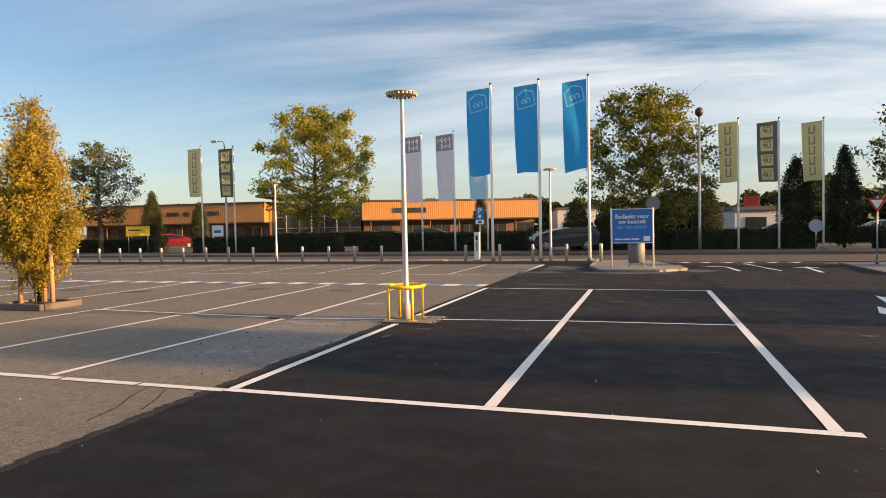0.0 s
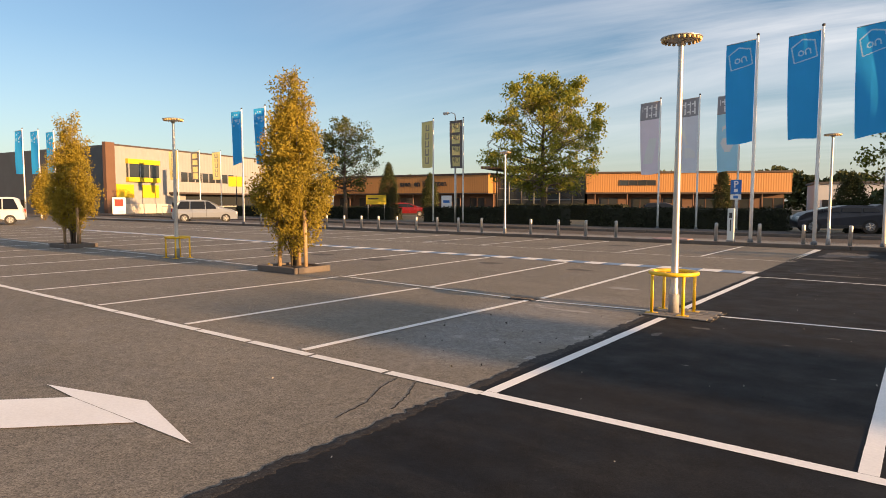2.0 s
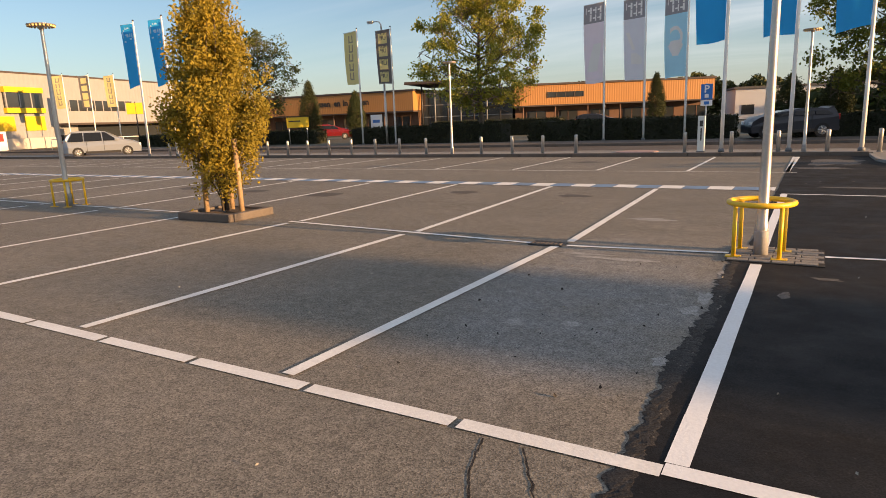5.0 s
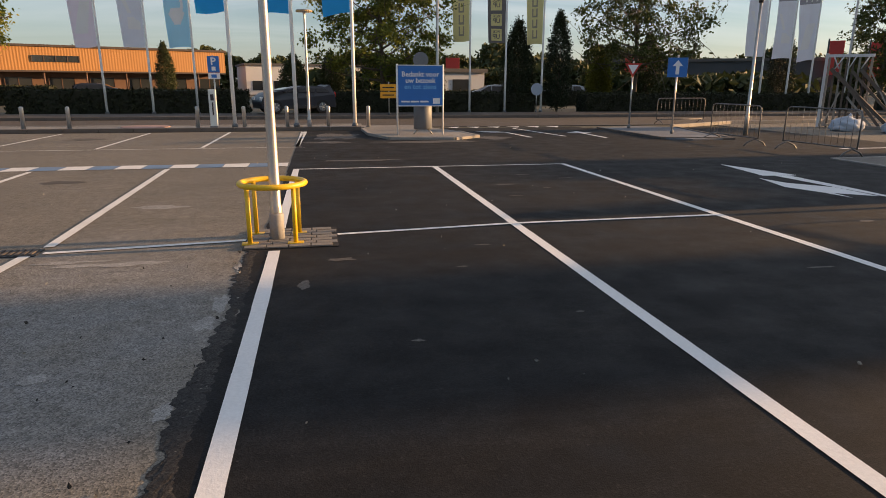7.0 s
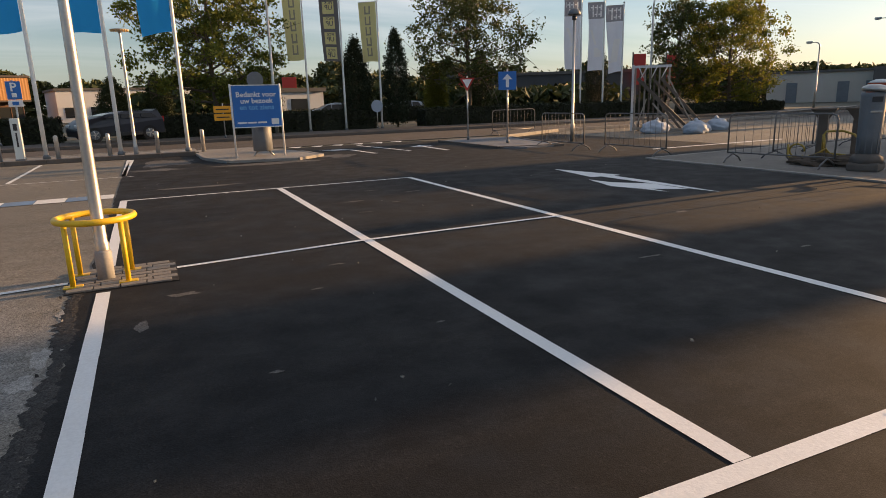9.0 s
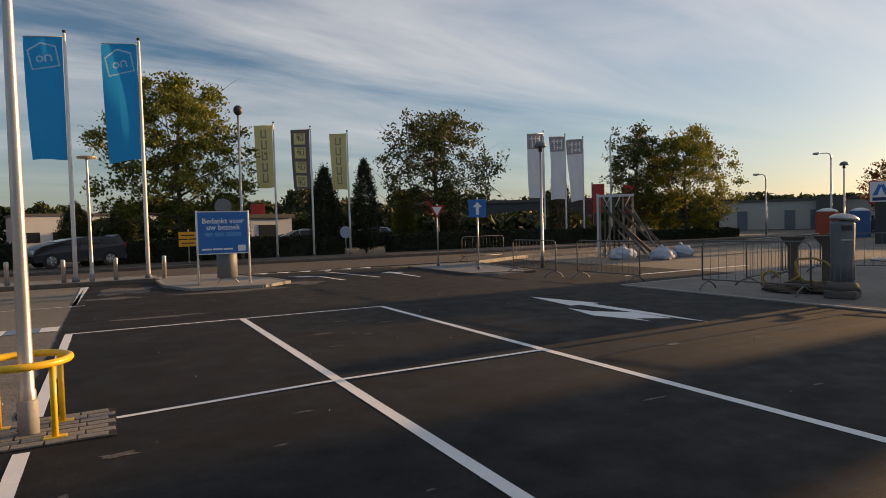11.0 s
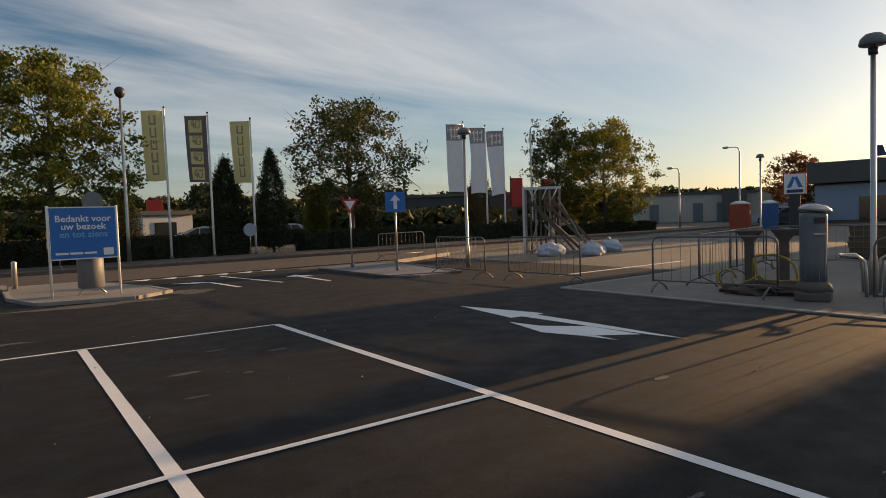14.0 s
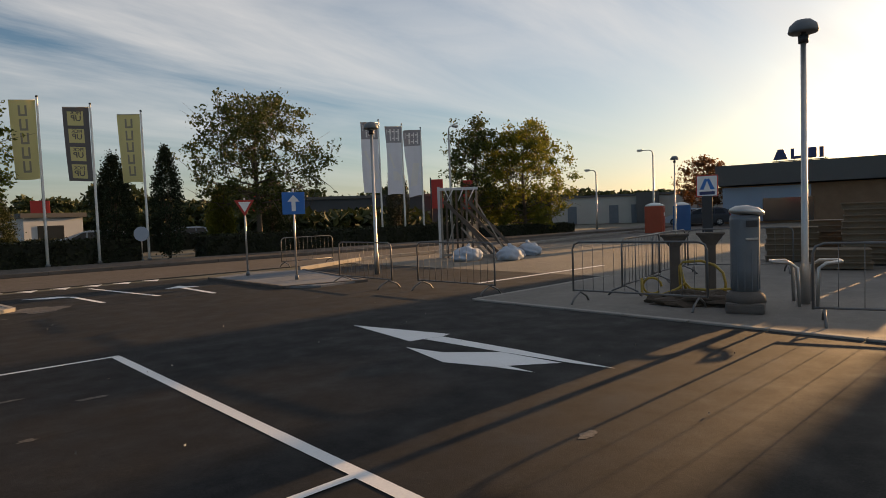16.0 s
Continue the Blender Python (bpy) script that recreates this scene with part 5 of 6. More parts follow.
for x in (0.3, 1.6, 2.8, 3.8):
    part("strut", tube(bmesh.new(), [(x, 0, 0), (x, 0, 0.25)], 0.03, 6), M_STEELDARK, letters)

# pale low hall behind the side road
lb = thing("low_hall", (63.0, 56.5, 0), math.degrees(math.atan2(-18, 10.5)), "low cream-walled hall with plain flat roof", "building")
bm = bmesh.new()
box(bm, 0, 24, 0, 12, 0, 3.25)
part("wall", bm, M_CREAM, lb)
bm = bmesh.new()
box(bm, -0.2, 24.2, -0.2, 12, 3.25, 3.5)
part("roof", bm, M_DARKCLAD, lb)
for x in (2.0, 7.0, 9.6, 12.0, 17.0):
    b2 = bmesh.new()
    box(b2, x, x + 1.1, -0.08, 0.02, 0, 2.2)
    part("door", b2, M_CABINET, lb)
b2 = bmesh.new()
box(b2, 10.2, 12.8, -1.0, -0.1, 0, 3.6)
part("cabinet_wall", b2, M_DARKCLAD, lb)
# pale long halls behind the trees
for x0, y0, x1, y1, h, m in ((-13.0, 99, 8, 104, 4.0, M_WHITEWALL), (29, 71, 47, 60, 3.9, M_DARKCLAD), (7.0, 56.0, 10.6, 56.6, 2.45, M_WHITEWALL)):
    yaw = math.degrees(math.atan2(y1 - y0, x1 - x0))
    L = math.hypot(x1 - x0, y1 - y0)
    m = M_SLATE if m is M_DARKCLAD else m
    h_ob = thing("distant_hall", (x0, y0, 0), yaw, "pale flat-roofed hall far behind trees" if m is M_WHITEWALL else "dark grey flat-roofed hall far behind trees", "building")
    part("wall", box(bmesh.new(), 0, L, 0, 10, 0, h), m, h_ob)
    part("roof", box(bmesh.new(), -0.2, L + 0.2, -0.2, 10.2, h, h + 0.3), M_DARKCLAD, h_ob)
    for i in range(int(L / 3)):
        part("window", box(bmesh.new(), 0.8 + 3 * i, 2.4 + 3 * i, -0.05, 0.05, 0.6, 1.9), M_GLASS, h_ob)
for x, y, h in ((45.7, 59.6, 5.9), (48.3, 57.4, 5.7)):
    rs = thing("red_banner", (x, y, 0), -41, "red upright shop banner on a post", "banner")
    part("post", tube(bmesh.new(), [(0, 0, 0), (0, 0, h)], 0.08, 6), M_STEELDARK, rs)
    part("panel", box(bmesh.new(), 0.08, 1.35, -0.04, 0.04, h - 3.4, h - 0.2, 0.02), M_SIGNRED, rs)

for x, y, z0, z1, w in ((9.4, 64, 2.9, 3.9, 1.3), (27.0, 62, 2.2, 4.1, 2.4)):
    rs = thing("red_shop_sign", (x, y, 0), 0, "large red shop sign on posts behind trees", "sign")
    part("panel", box(bmesh.new(), -w / 2, w / 2, -0.06, 0.06, z0, z1, 0.02), M_SIGNRED, rs)
    for q in (-w * 0.4, w * 0.4):
        part("post", tube(bmesh.new(), [(q, 0.1, 0), (q, 0.1, z1)], 0.06, 6), M_STEELDARK, rs)

# plain walls that close the place, unseen
bm = bmesh.new()
# added east wall: section heights set how far each shade band reaches
for y0, y1, h in ((-31, 8.1, 6.8), (8.1, 10.4, 11.2), (10.4, 12.4, 6.8), (12.4, 12.9, 9.9), (12.9, 15.0, 9.5), (15.0, 17.5, 9.8)):
    box(bm, 62, 64, y0, y1 - 0.004, 0, h)
setting("wall_east", bm, M_BRICKBROWN, "unseen added brick wall with heights stepped to cast shade bands", "wall")
bm = bmesh.new()
box(bm, -75, 61.9, -33, -32.2, 0, 5.5)
setting("wall_south", bm, M_CREAM, "plain cream shop wall", "wall")
# ---- signs and street furniture ----
wb = thing("welcome_board", (-0.19, 21.9, 0.07), 0, "blue thank-you board on two white posts", "sign")
for x in (-0.66, 0.66):
    part("post", tube(bmesh.new(), [(x, 0.03, 0), (x, 0.03, 1.97)], 0.028, 10), M_WHITEPOLE, wb)
part("panel", box(bmesh.new(), -0.63, 0.63, -0.02, 0.02, 0.83, 1.93, 0.006), M_SIGNBLUE, wb)
for a in ((-0.65, 0.65, 1.925, 1.95), (-0.65, 0.65, 0.81, 0.835)):
    part("rail", box(bmesh.new(), a[0], a[1], -0.03, 0.03, a[2], a[3]), M_WHITEPOLE, wb)
for words, z, m, size in (("Bedankt voor", 1.63, M_SIGNWHITE, 0.195), ("uw bezoek", 1.46, M_SIGNWHITE, 0.195), ("en tot ziens", 1.29, M_SIGNLIGHT, 0.195)):
    lettering("writing", words, size, m, wb, (0, -0.024, z))
bm = bmesh.new()
for i in range(3):
    box(bm, -0.55 + i * 0.27, -0.31 + i * 0.27, -0.028, -0.021, 0.92, 0.965)
part("small_print", bm, M_SIGNWHITE, wb)
part("emblem", prism(bmesh.new(), [(0.36, -0.028), (0.56, -0.028), (0.56, -0.021), (0.36, -0.021)], 0.88, 1.04), M_SIGNWHITE, wb)

bin_ = thing("litter_bin", (-0.06, 22.3, 0.07), 0, "rounded grey steel litter bin on two feet", "bin")
part("body", lathe(bmesh.new(), [(0.20, 0.14), (0.235, 0.16), (0.235, 0.80), (0.21, 0.84), (0.05, 0.86)], 22), M_CABINET, bin_)
for s in (-1, 1):
    part("foot", tube(bmesh.new(), [(s * 0.24, -0.05, 0), (s * 0.17, 0, 0.10), (s * 0.10, 0, 0.15)], 0.02, 8), M_GALV, bin_)

bin_.scale = (1.15, 1.15, 1.0)
ps = thing("parking_sign", (-6.22, 25.45, 0.11), 0, "blue parking sign for charging cars on a steel post", "road sign")
part("post", tube(bmesh.new(), [(-0.07, 0.03, 0), (-0.07, 0.03, 2.25)], 0.026, 10), M_GALV, ps)
part("panel", box(bmesh.new(), -0.24, 0.12, -0.012, 0.012, 1.72, 2.22, 0.004), M_SIGNBLUE, ps)
lettering("writing", "P", 0.33, M_SIGNWHITE, ps, (-0.06, -0.015, 1.95))
part("sub_panel", box(bmesh.new(), -0.24, 0.12, -0.014, 0.012, 1.52, 1.70, 0.004), M_SIGNWHITE, ps)
part("symbol", box(bmesh.new(), -0.14, 0.02, -0.02, -0.014, 1.56, 1.66, 0.003), M_SIGNBLUE, ps)
part("symbol", box(bmesh.new(), -0.12, 0.0, -0.018, -0.013, 1.78, 1.90, 0.003), M_SIGNWHITE, ps)
cp = thing("charging_post", (-6.37, 25.3, 0.11), 0, "slim white electric charging post on the kerb strip", "charging post")
part("body", box(bmesh.new(), -0.115, 0.115, -0.08, 0.10, 0.0, 1.2, 0.02), M_CHARGE, cp)
part("display", box(bmesh.new(), -0.05, 0.05, -0.086, -0.078, 0.86, 1.05, 0.002), M_STEELDARK, cp)
part("writing_bar", box(bmesh.new(), -0.022, 0.022, -0.086, -0.078, 0.40, 0.80, 0.002), M_STEELDARK, cp)
part("plinth", box(bmesh.new(), -0.13, 0.13, -0.10, 0.12, 0.0, 0.06, 0.01), M_CABINET, cp)
jm = thing("manhole_paving", (-8.6, 25.9, 0.11), 0, "patch of pinkish stained paving on the strip", "paving", kind="structure")
part("slab", lathe(bmesh.new(), [(0.75, 0.0), (0.74, 0.025)], 24), mat("pink_paving", (0.36, 0.24, 0.22), 0.9, var=0.2), jm)


def sign_post(name, at, h, label, yaw=0):
    root = thing(name, at, yaw, label, "road sign")
    part("post", tube(bmesh.new(), [(0, 0.03, 0), (0, 0.03, h)], 0.027, 10), M_GALV, root)
    part("foot", lathe(bmesh.new(), [(0.05, 0), (0.05, 0.1), (0.03, 0.12)], 10), M_CABINET, root)
    return root


def tri(bm, cx, cz, s, y0, y1):
    lo = [bm.verts.new(p) for p in ((cx - s, y0, cz + s * 0.58), (cx + s, y0, cz + s * 0.58), (cx, y0, cz - s * 1.15))]
    hi = [bm.verts.new((v.co.x, y1, v.co.z)) for v in lo]
    bm.faces.new(lo)
    bm.faces.new(hi[::-1])
    for k in range(3):
        bm.faces.new((lo[k], hi[k], hi[(k + 1) % 3], lo[(k + 1) % 3]))
    bmesh.ops.recalc_face_normals(bm, faces=bm.faces[:])
    return bm


gy = sign_post("give_way_sign", (7.4, 24.1, 0.06), 2.2, "red and white give-way triangle sign on a post", -25)
part("panel", tri(bmesh.new(), 0, 1.98, 0.27, -0.012, 0.012), M_SIGNRED, gy)
part("inner", tri(bmesh.new(), 0, 1.985, 0.17, -0.018, -0.012), M_SIGNWHITE, gy)
ow = sign_post("one_way_sign", (7.5, 21.5, 0.06), 2.3, "blue square one-way sign with white arrow", -25)
part("panel", box(bmesh.new(), -0.28, 0.28, -0.012, 0.012, 1.66, 2.22, 0.006), M_SIGNBLUE, ow)
ab = bmesh.new()
box(ab, -0.05, 0.05, -0.018, -0.013, 1.74, 2.0)
vsA = [ab.verts.new(p) for p in ((-0.15, -0.018, 1.98), (0.15, -0.018, 1.98), (0, -0.018, 2.15))]
ab.faces.new(vsA)
part("arrow", ab, M_SIGNWHITE, ow)

od = sign_post("direction_sign", (0.15, 33.6, 0.1), 1.5, "two orange direction boards with black arrows", 0)
for z in (0.90, 1.24):
    p_ = part("board", box(bmesh.new(), -0.40, 0.34, -0.02, 0.02, z - 0.14, z + 0.15, 0.01), M_SIGNORANGE, od)
    part("mark", box(bmesh.new(), -0.3, 0.24, -0.026, -0.021, z - 0.02, z + 0.03), M_BLACK, p_)
rd = sign_post("round_sign", (0.51, 26.3, 0.05), 2.5, "round grey back of a traffic sign on a post", 0)
part("disc", tube(bmesh.new(), [(0, 0.02, 2.26), (0, -0.01, 2.26)], 0.27, 24), M_CABINET, rd)
rd2 = sign_post("round_sign", (8.65, 37.5, 0), 1.5, "round blue-grey traffic sign by the hedge", 0)
part("disc", tube(bmesh.new(), [(0, 0.02, 1.25), (0, -0.01, 1.25)], 0.33, 24), M_PALEBLUE, rd2)
yb = thing("yellow_board", (-38.7, 40.9, 0), 43, "yellow notice board on two posts", "sign")
part("panel", box(bmesh.new(), -0.86, 0.86, -0.03, 0.03, 1.3, 2.1, 0.01), M_SIGNYEL, yb)
part("mark", box(bmesh.new(), -0.7, 0.2, -0.04, -0.03, 1.75, 1.85), M_BLACK, yb)
for x in (-0.7, 0.7):
    part("post", tube(bmesh.new(), [(x, 0.06, 0), (x, 0.06, 2.05)], 0.04, 8), M_GALV, yb)
ws = thing("site_board", (-29.6, 39.0, 0), 0, "white information board with red foot stripe", "sign")
part("panel", box(bmesh.new(), -0.48, 0.48, -0.03, 0.03, 0.7, 2.0, 0.01), M_SIGNWHITE, ws)
part("stripe", box(bmesh.new(), -0.47, 0.47, -0.036, -0.03, 0.75, 0.95), M_SIGNORANGE, ws)
part("mark", box(bmesh.new(), -0.3, 0.3, -0.036, -0.03, 1.45, 1.65), M_SIGNBLUE, ws)
for x in (-0.4, 0.4):
    part("post", tube(bmesh.new(), [(x, 0.04, 0), (x, 0.04, 1.9)], 0.035, 8), M_GALV, ws)
for x, y, rz in ((-66.5, 46, 50),):
    ysn = thing("yellow_sign", (x, y, 0), rz, "yellow hanging shop sign on a post", "sign")
    part("post", tube(bmesh.new(), [(0, 0, 0), (0, 0, 4.6)], 0.06, 8), M_STEELDARK, ysn)
    part("panel", box(bmesh.new(), -0.9, 0.9, -0.05, 0.05, 3.3, 4.5, 0.02), M_SIGNYEL, ysn)

# ---- vehicles ----


def car(name, at, yaw, paint, label, length=4.4, height=1.6, kind="mpv"):
    """A car that faces its own +x."""
    root = thing(name, at, yaw, label, "car", "cars")
    W, Lh = 0.88, length / 2
    if kind == "mpv":
        prof = [(-1.0, 0.30), (-1.0, 0.62), (-0.99, 0.90), (-0.955, 1.08), (-0.88, 1.36), (-0.76, height - 0.05), (-0.56, height), (-0.14, height), (0.08, height - 0.08), (0.53, 1.06), (0.80, 0.95), (0.95, 0.78), (1.0, 0.55), (0.99, 0.26)]
    else:
        prof = [(-1.0, 0.34), (-1.0, 0.74), (-0.985, 0.98), (-0.94, 1.18), (-0.85, height - 0.12), (-0.72, height - 0.01), (-0.06, height), (0.07, height - 0.07), (0.42, 1.12), (0.84, 1.0), (0.96, 0.82), (1.0, 0.56), (0.99, 0.32)]
    bm = bmesh.new()
    rows = []
    for s in (-1.0, -0.96, -0.75, 0.75, 0.96, 1.0):
        row = []
        for x, z in prof:
            inset = max(0.0, (z - 0.95)) * 0.34
            zz = z if abs(s) < 0.99 else (0.30 + (z - 0.30) * 0.955 if z > 0.95 else z)
            row.append(bm.verts.new((x * Lh * (1 if abs(s) < 0.9 else 0.985), s * (W - inset), zz)))
        rows.append(row)
    for a, b in zip(rows, rows[1:]):
        for i in range(len(prof)):
            j = (i + 1) % len(prof)
            bm.faces.new((a[i], a[j], b[j], b[i])).smooth = True
    bm.faces.new(rows[0])
    bm.faces.new(rows[-1][::-1])
    bmesh.ops.recalc_face_normals(bm, faces=bm.faces[:])
    body = part("body", bm, paint, root)
    for s in (-1, 1):
        b2 = bmesh.new()
        zt, zb = height - 0.12, 1.0
        def q(x, z):
            return (x * Lh, s * (W - max(0, z - 0.95) * 0.34 + 0.014), z)
        for x0, x1, xt0, xt1 in ((-0.84, -0.46, -0.72, -0.46), (-0.43, 0.01, -0.43, -0.01), (0.04, 0.42, 0.02, 0.10)):
            vs_ = [b2.verts.new(p) for p in (q(x0, zb), q(x1, zb), q(xt1, zt), q(xt0, zt))]
            b2.faces.new(vs_ if s < 0 else vs_[::-1])
        part("side_window", b2, M_CARGLASS, body)
        b2 = bmesh.new()
        box(b2, 0.33 * Lh, 0.42 * Lh, s * (W + 0.02) - 0.07, s * (W + 0.02) + 0.07, 1.0, 1.12, 0.02)
        part("mirror", b2, paint, body)
        b2 = bmesh.new()
        box(b2, -Lh - 0.012, -Lh + 0.14, s * 0.72 - 0.12, s * 0.72 + 0.12, 0.78, 1.02, 0.02)
        part("tail_light", b2, M_TAIL, body)
        part("sill", box(bmesh.new(), -0.44 * Lh, 0.46 * Lh, s * (W + 0.004) - 0.012, s * (W + 0.004) + 0.012, 0.24, 0.38, 0.008), M_BLACK, body)
        for xd in (-0.385, 0.045):
            part("door_seam", box(bmesh.new(), xd * Lh - 0.008, xd * Lh + 0.008, s * (W + 0.001) - 0.004, s * (W + 0.001) + 0.004, 0.38, 0.99), M_BLACK, body)
        b2 = bmesh.new()
        box(b2, Lh * 0.86, Lh * 0.99, s * 0.62 - 0.18, s * 0.62 + 0.18, 0.62, 0.78, 0.03)
        part("headlight", b2, M_HEADL, body)
        for wx in (-0.62, 0.63):
            tyre = part("wheel", tube(bmesh.new(), [(wx * Lh, s * (W - 0.19), 0.32), (wx * Lh, s * (W + 0.012), 0.32)], 0.32, 22), M_TYRE, root)
            rim = part("rim", tube(bmesh.new(), [(wx * Lh, s * (W + 0.008), 0.32), (wx * Lh, s * (W + 0.022), 0.32)], 0.20, 16), M_CABINET, tyre)
            for sp in range(5):
                ang = sp * math.tau / 5
                part("spoke", tube(bmesh.new(), [(wx * Lh, s * (W + 0.026), 0.32), (wx * Lh + 0.19 * math.cos(ang), s * (W + 0.026), 0.32 + 0.19 * math.sin(ang))], 0.028, 5), M_GALV, rim)
    b2 = bmesh.new()
    w0, w1 = W - 0.06 - 0.02, W - 0.2
    vs_ = [b2.verts.new(p) for p in ((0.46 * Lh, -w0 + 0.06, 1.09), (0.46 * Lh, w0 - 0.06, 1.09), (0.145 * Lh, w1 - 0.05, height * 0.935), (0.145 * Lh, -w1 + 0.05, height * 0.935))]
    for v in vs_:
        v.co.x += 0.03
        v.co.z += 0.015
    b2.faces.new(vs_)
    part("windscreen", b2, M_CARGLASS, body)
    b2 = bmesh.new()
    box(b2, -0.97 * Lh - 0.02, -0.90 * Lh, -0.62, 0.62, 1.08, height - 0.2, 0.02)
    part("rear_window", b2, M_CARGLASS, body)
    part("rear_bumper", box(bmesh.new(), -Lh - 0.03, -Lh + 0.10, -W + 0.06, W - 0.06, 0.28, 0.46, 0.03), M_BLACK, body)
    part("number_plate", box(bmesh.new(), -Lh - 0.012, -Lh, -0.26, 0.26, 0.72, 0.84, 0.004), M_SIGNYEL, body)
    return root


car("silver_car", (-43.0, 27.3, 0.0), 55, M_CARSILVER, "silver people carrier standing at the car park exit", 4.5, 1.65)
car("white_car", (-48.9, 15.3, 0.0), 250, M_CARWHITE, "white off-road car parked in the bays", 4.4, 1.8, "suv")
car("red_car", (-43.0, 50.0, 0.0), 38, M_CARRED, "dark red hatchback parked behind the hedge", 4.0, 1.45)
car("dark_car", (-4.25, 36.3, 0.10), 200, M_CARDARK, "dark blue car waiting to turn onto the road", 3.7, 1.30)
car("parked_car", (-22.0, 66.0, 0.0), 10, M_CARDARK, "dark car parked before a shop hall", 4.4, 1.5)
car("parked_car", (8.6, 47.0, 0.0), 170, M_CARWHITE, "pale car parked behind the hedge", 4.3, 1.5)
car("parked_car", (17.0, 56.0, 0.0), 175, M_CARSILVER, "silver car parked behind far hedges", 4.3, 1.5)
car("parked_car", (50.6, 31.4, 0.0), 120, M_CARDARK, "dark car parked before the store", 4.3, 1.5)
car("parked_car", (53.2, 33.4, 0.0), 100, M_CARWHITE, "white car parked before the store", 4.3, 1.5)

column_tree(-56.0, 21.4, 4.4, 1.0, 91, M_LEAF_AUT, "narrow golden tree far across the car park", "car park trees", 0.7, 9000, 0.11)
pst = thing("poster_stand", (-70.7, 34.1, 0), 60, "white poster stand with a red advertisement", "poster stand")
part("board", box(bmesh.new(), -0.65, 0.65, -0.05, 0.05, 0.15, 1.95, 0.02), M_SIGNWHITE, pst)
part("poster", box(bmesh.new(), -0.42, 0.42, -0.06, -0.05, 1.0, 1.75), M_SIGNRED, pst)
part("foot", box(bmesh.new(), -0.5, 0.5, -0.25, 0.25, 0.0, 0.15, 0.03), M_CABINET, pst)
fen = thing("rail_fence", (-68.2, 37.6, 0), 55, "low white tubular rail fence before a shop", "fence")
part("rail", tube(bmesh.new(), [(0, 0, 1.0), (8.0, 0, 1.0)], 0.035, 8), M_WHITEPOLE, fen)
for i in range(6):
    part("post", tube(bmesh.new(), [(i * 1.6, 0, 0), (i * 1.6, 0, 1.0)], 0.035, 8), M_WHITEPOLE, fen)

# ---- building site ----


def barrier(bars=12):
    root = thing("crowd_barrier", (0, 0, 0.05), 0, "galvanised steel crowd barrier with upright bars", "barrier", "crowd barriers")
    L, H = 2.15, 1.0
    fr_pts = [(0, 0, 0.18), (0, 0, H - 0.12), (0.03, 0, H - 0.04), (0.12, 0, H), (L - 0.12, 0, H), (L - 0.03, 0, H - 0.04), (L, 0, H - 0.12), (L, 0, 0.18)]
    part("frame", tube(bmesh.new(), fr_pts, 0.017, 8), M_BARRIER, root)
    part("bottom_rail", tube(bmesh.new(), [(0, 0, 0.2), (L, 0, 0.2)], 0.015, 8), M_BARRIER, root)
    for i in range(1, bars):
        x = L * i / bars
        part("bar", tube(bmesh.new(), [(x, 0, 0.2), (x, 0, H)], 0.0045, 6), M_BARRIER, root)
    for x in (0.12, L - 0.12):
        part("foot", tube(bmesh.new(), [(x, -0.30, 0.0), (x, -0.22, 0.09), (x, 0, 0.18), (x, 0.22, 0.09), (x, 0.30, 0.0)], 0.017, 8), M_BARRIER, root)
    return root


def run(p, q):
    return math.degrees(math.atan2(q[1] - p[1], q[0] - p[0]))


bar0 = barrier()
bar0.location, bar0.rotation_euler = (7.85, 20.05, 0.0), (0, 0, radians(-92))
for x, y, rz, z in ((8.05, 17.35, -88, 0.0), (8.1, 13.4, -82, 0.02), (9.1, 13.1, 12, 0.02), (11.2, 13.7, 10, 0.02), (13.3, 14.0, -60, 0.02), (9.8, 26.6, 5, 0.0)):
    copy_thing(bar0, pose(x, y, z, 0, 0, rz))

bar1 = barrier(8)
bar1.location, bar1.rotation_euler = (8.1, 9.8, 0.02), (0, 0, radians(-70))

pb = thing("site_post", (8.6, 10.82, 0.02), 20, "grey steel column with domed lid on a concrete base", "column")
part("base", box(bmesh.new(), -0.27, 0.27, -0.25, 0.25, 0, 0.15, 0.04), M_KERBDARK, pb)
part("foot", lathe(bmesh.new(), [(0.27, 0.14), (0.25, 0.24), (0.19, 0.30)], 20), M_KERBDARK, pb)
part("column", lathe(bmesh.new(), [(0.175, 0.28), (0.185, 0.60), (0.195, 1.30), (0.19, 1.36)], 24), M_CABINET, pb)
lid = part("lid", lathe(bmesh.new(), [(0.20, 0.0), (0.235, 0.02), (0.225, 0.06), (0.15, 0.11), (0.02, 0.13)], 24), M_GALV, pb, "domed metal lid tipped to one side")
lid.location, lid.rotation_euler = (0.02, -0.02, 1.37), (radians(6), radians(4), 0)
for a in range(0, 360, 30):
    part("rib", box(bmesh.new(), -0.007, 0.007, -0.19, -0.176, 0.32, 0.90, 0.003), M_CABINET, pb).rotation_euler = (0, 0, radians(a))
part("lock_plate", box(bmesh.new(), -0.09, 0.09, -0.205, -0.185, 1.02, 1.05, 0.004), M_GALV, pb).rotation_euler = (0, 0, radians(-60))
part("slot", box(bmesh.new(), -0.08, 0.08, -0.20, -0.18, 1.20, 1.29, 0.004), M_STEELDARK, pb).rotation_euler = (0, 0, radians(-60))
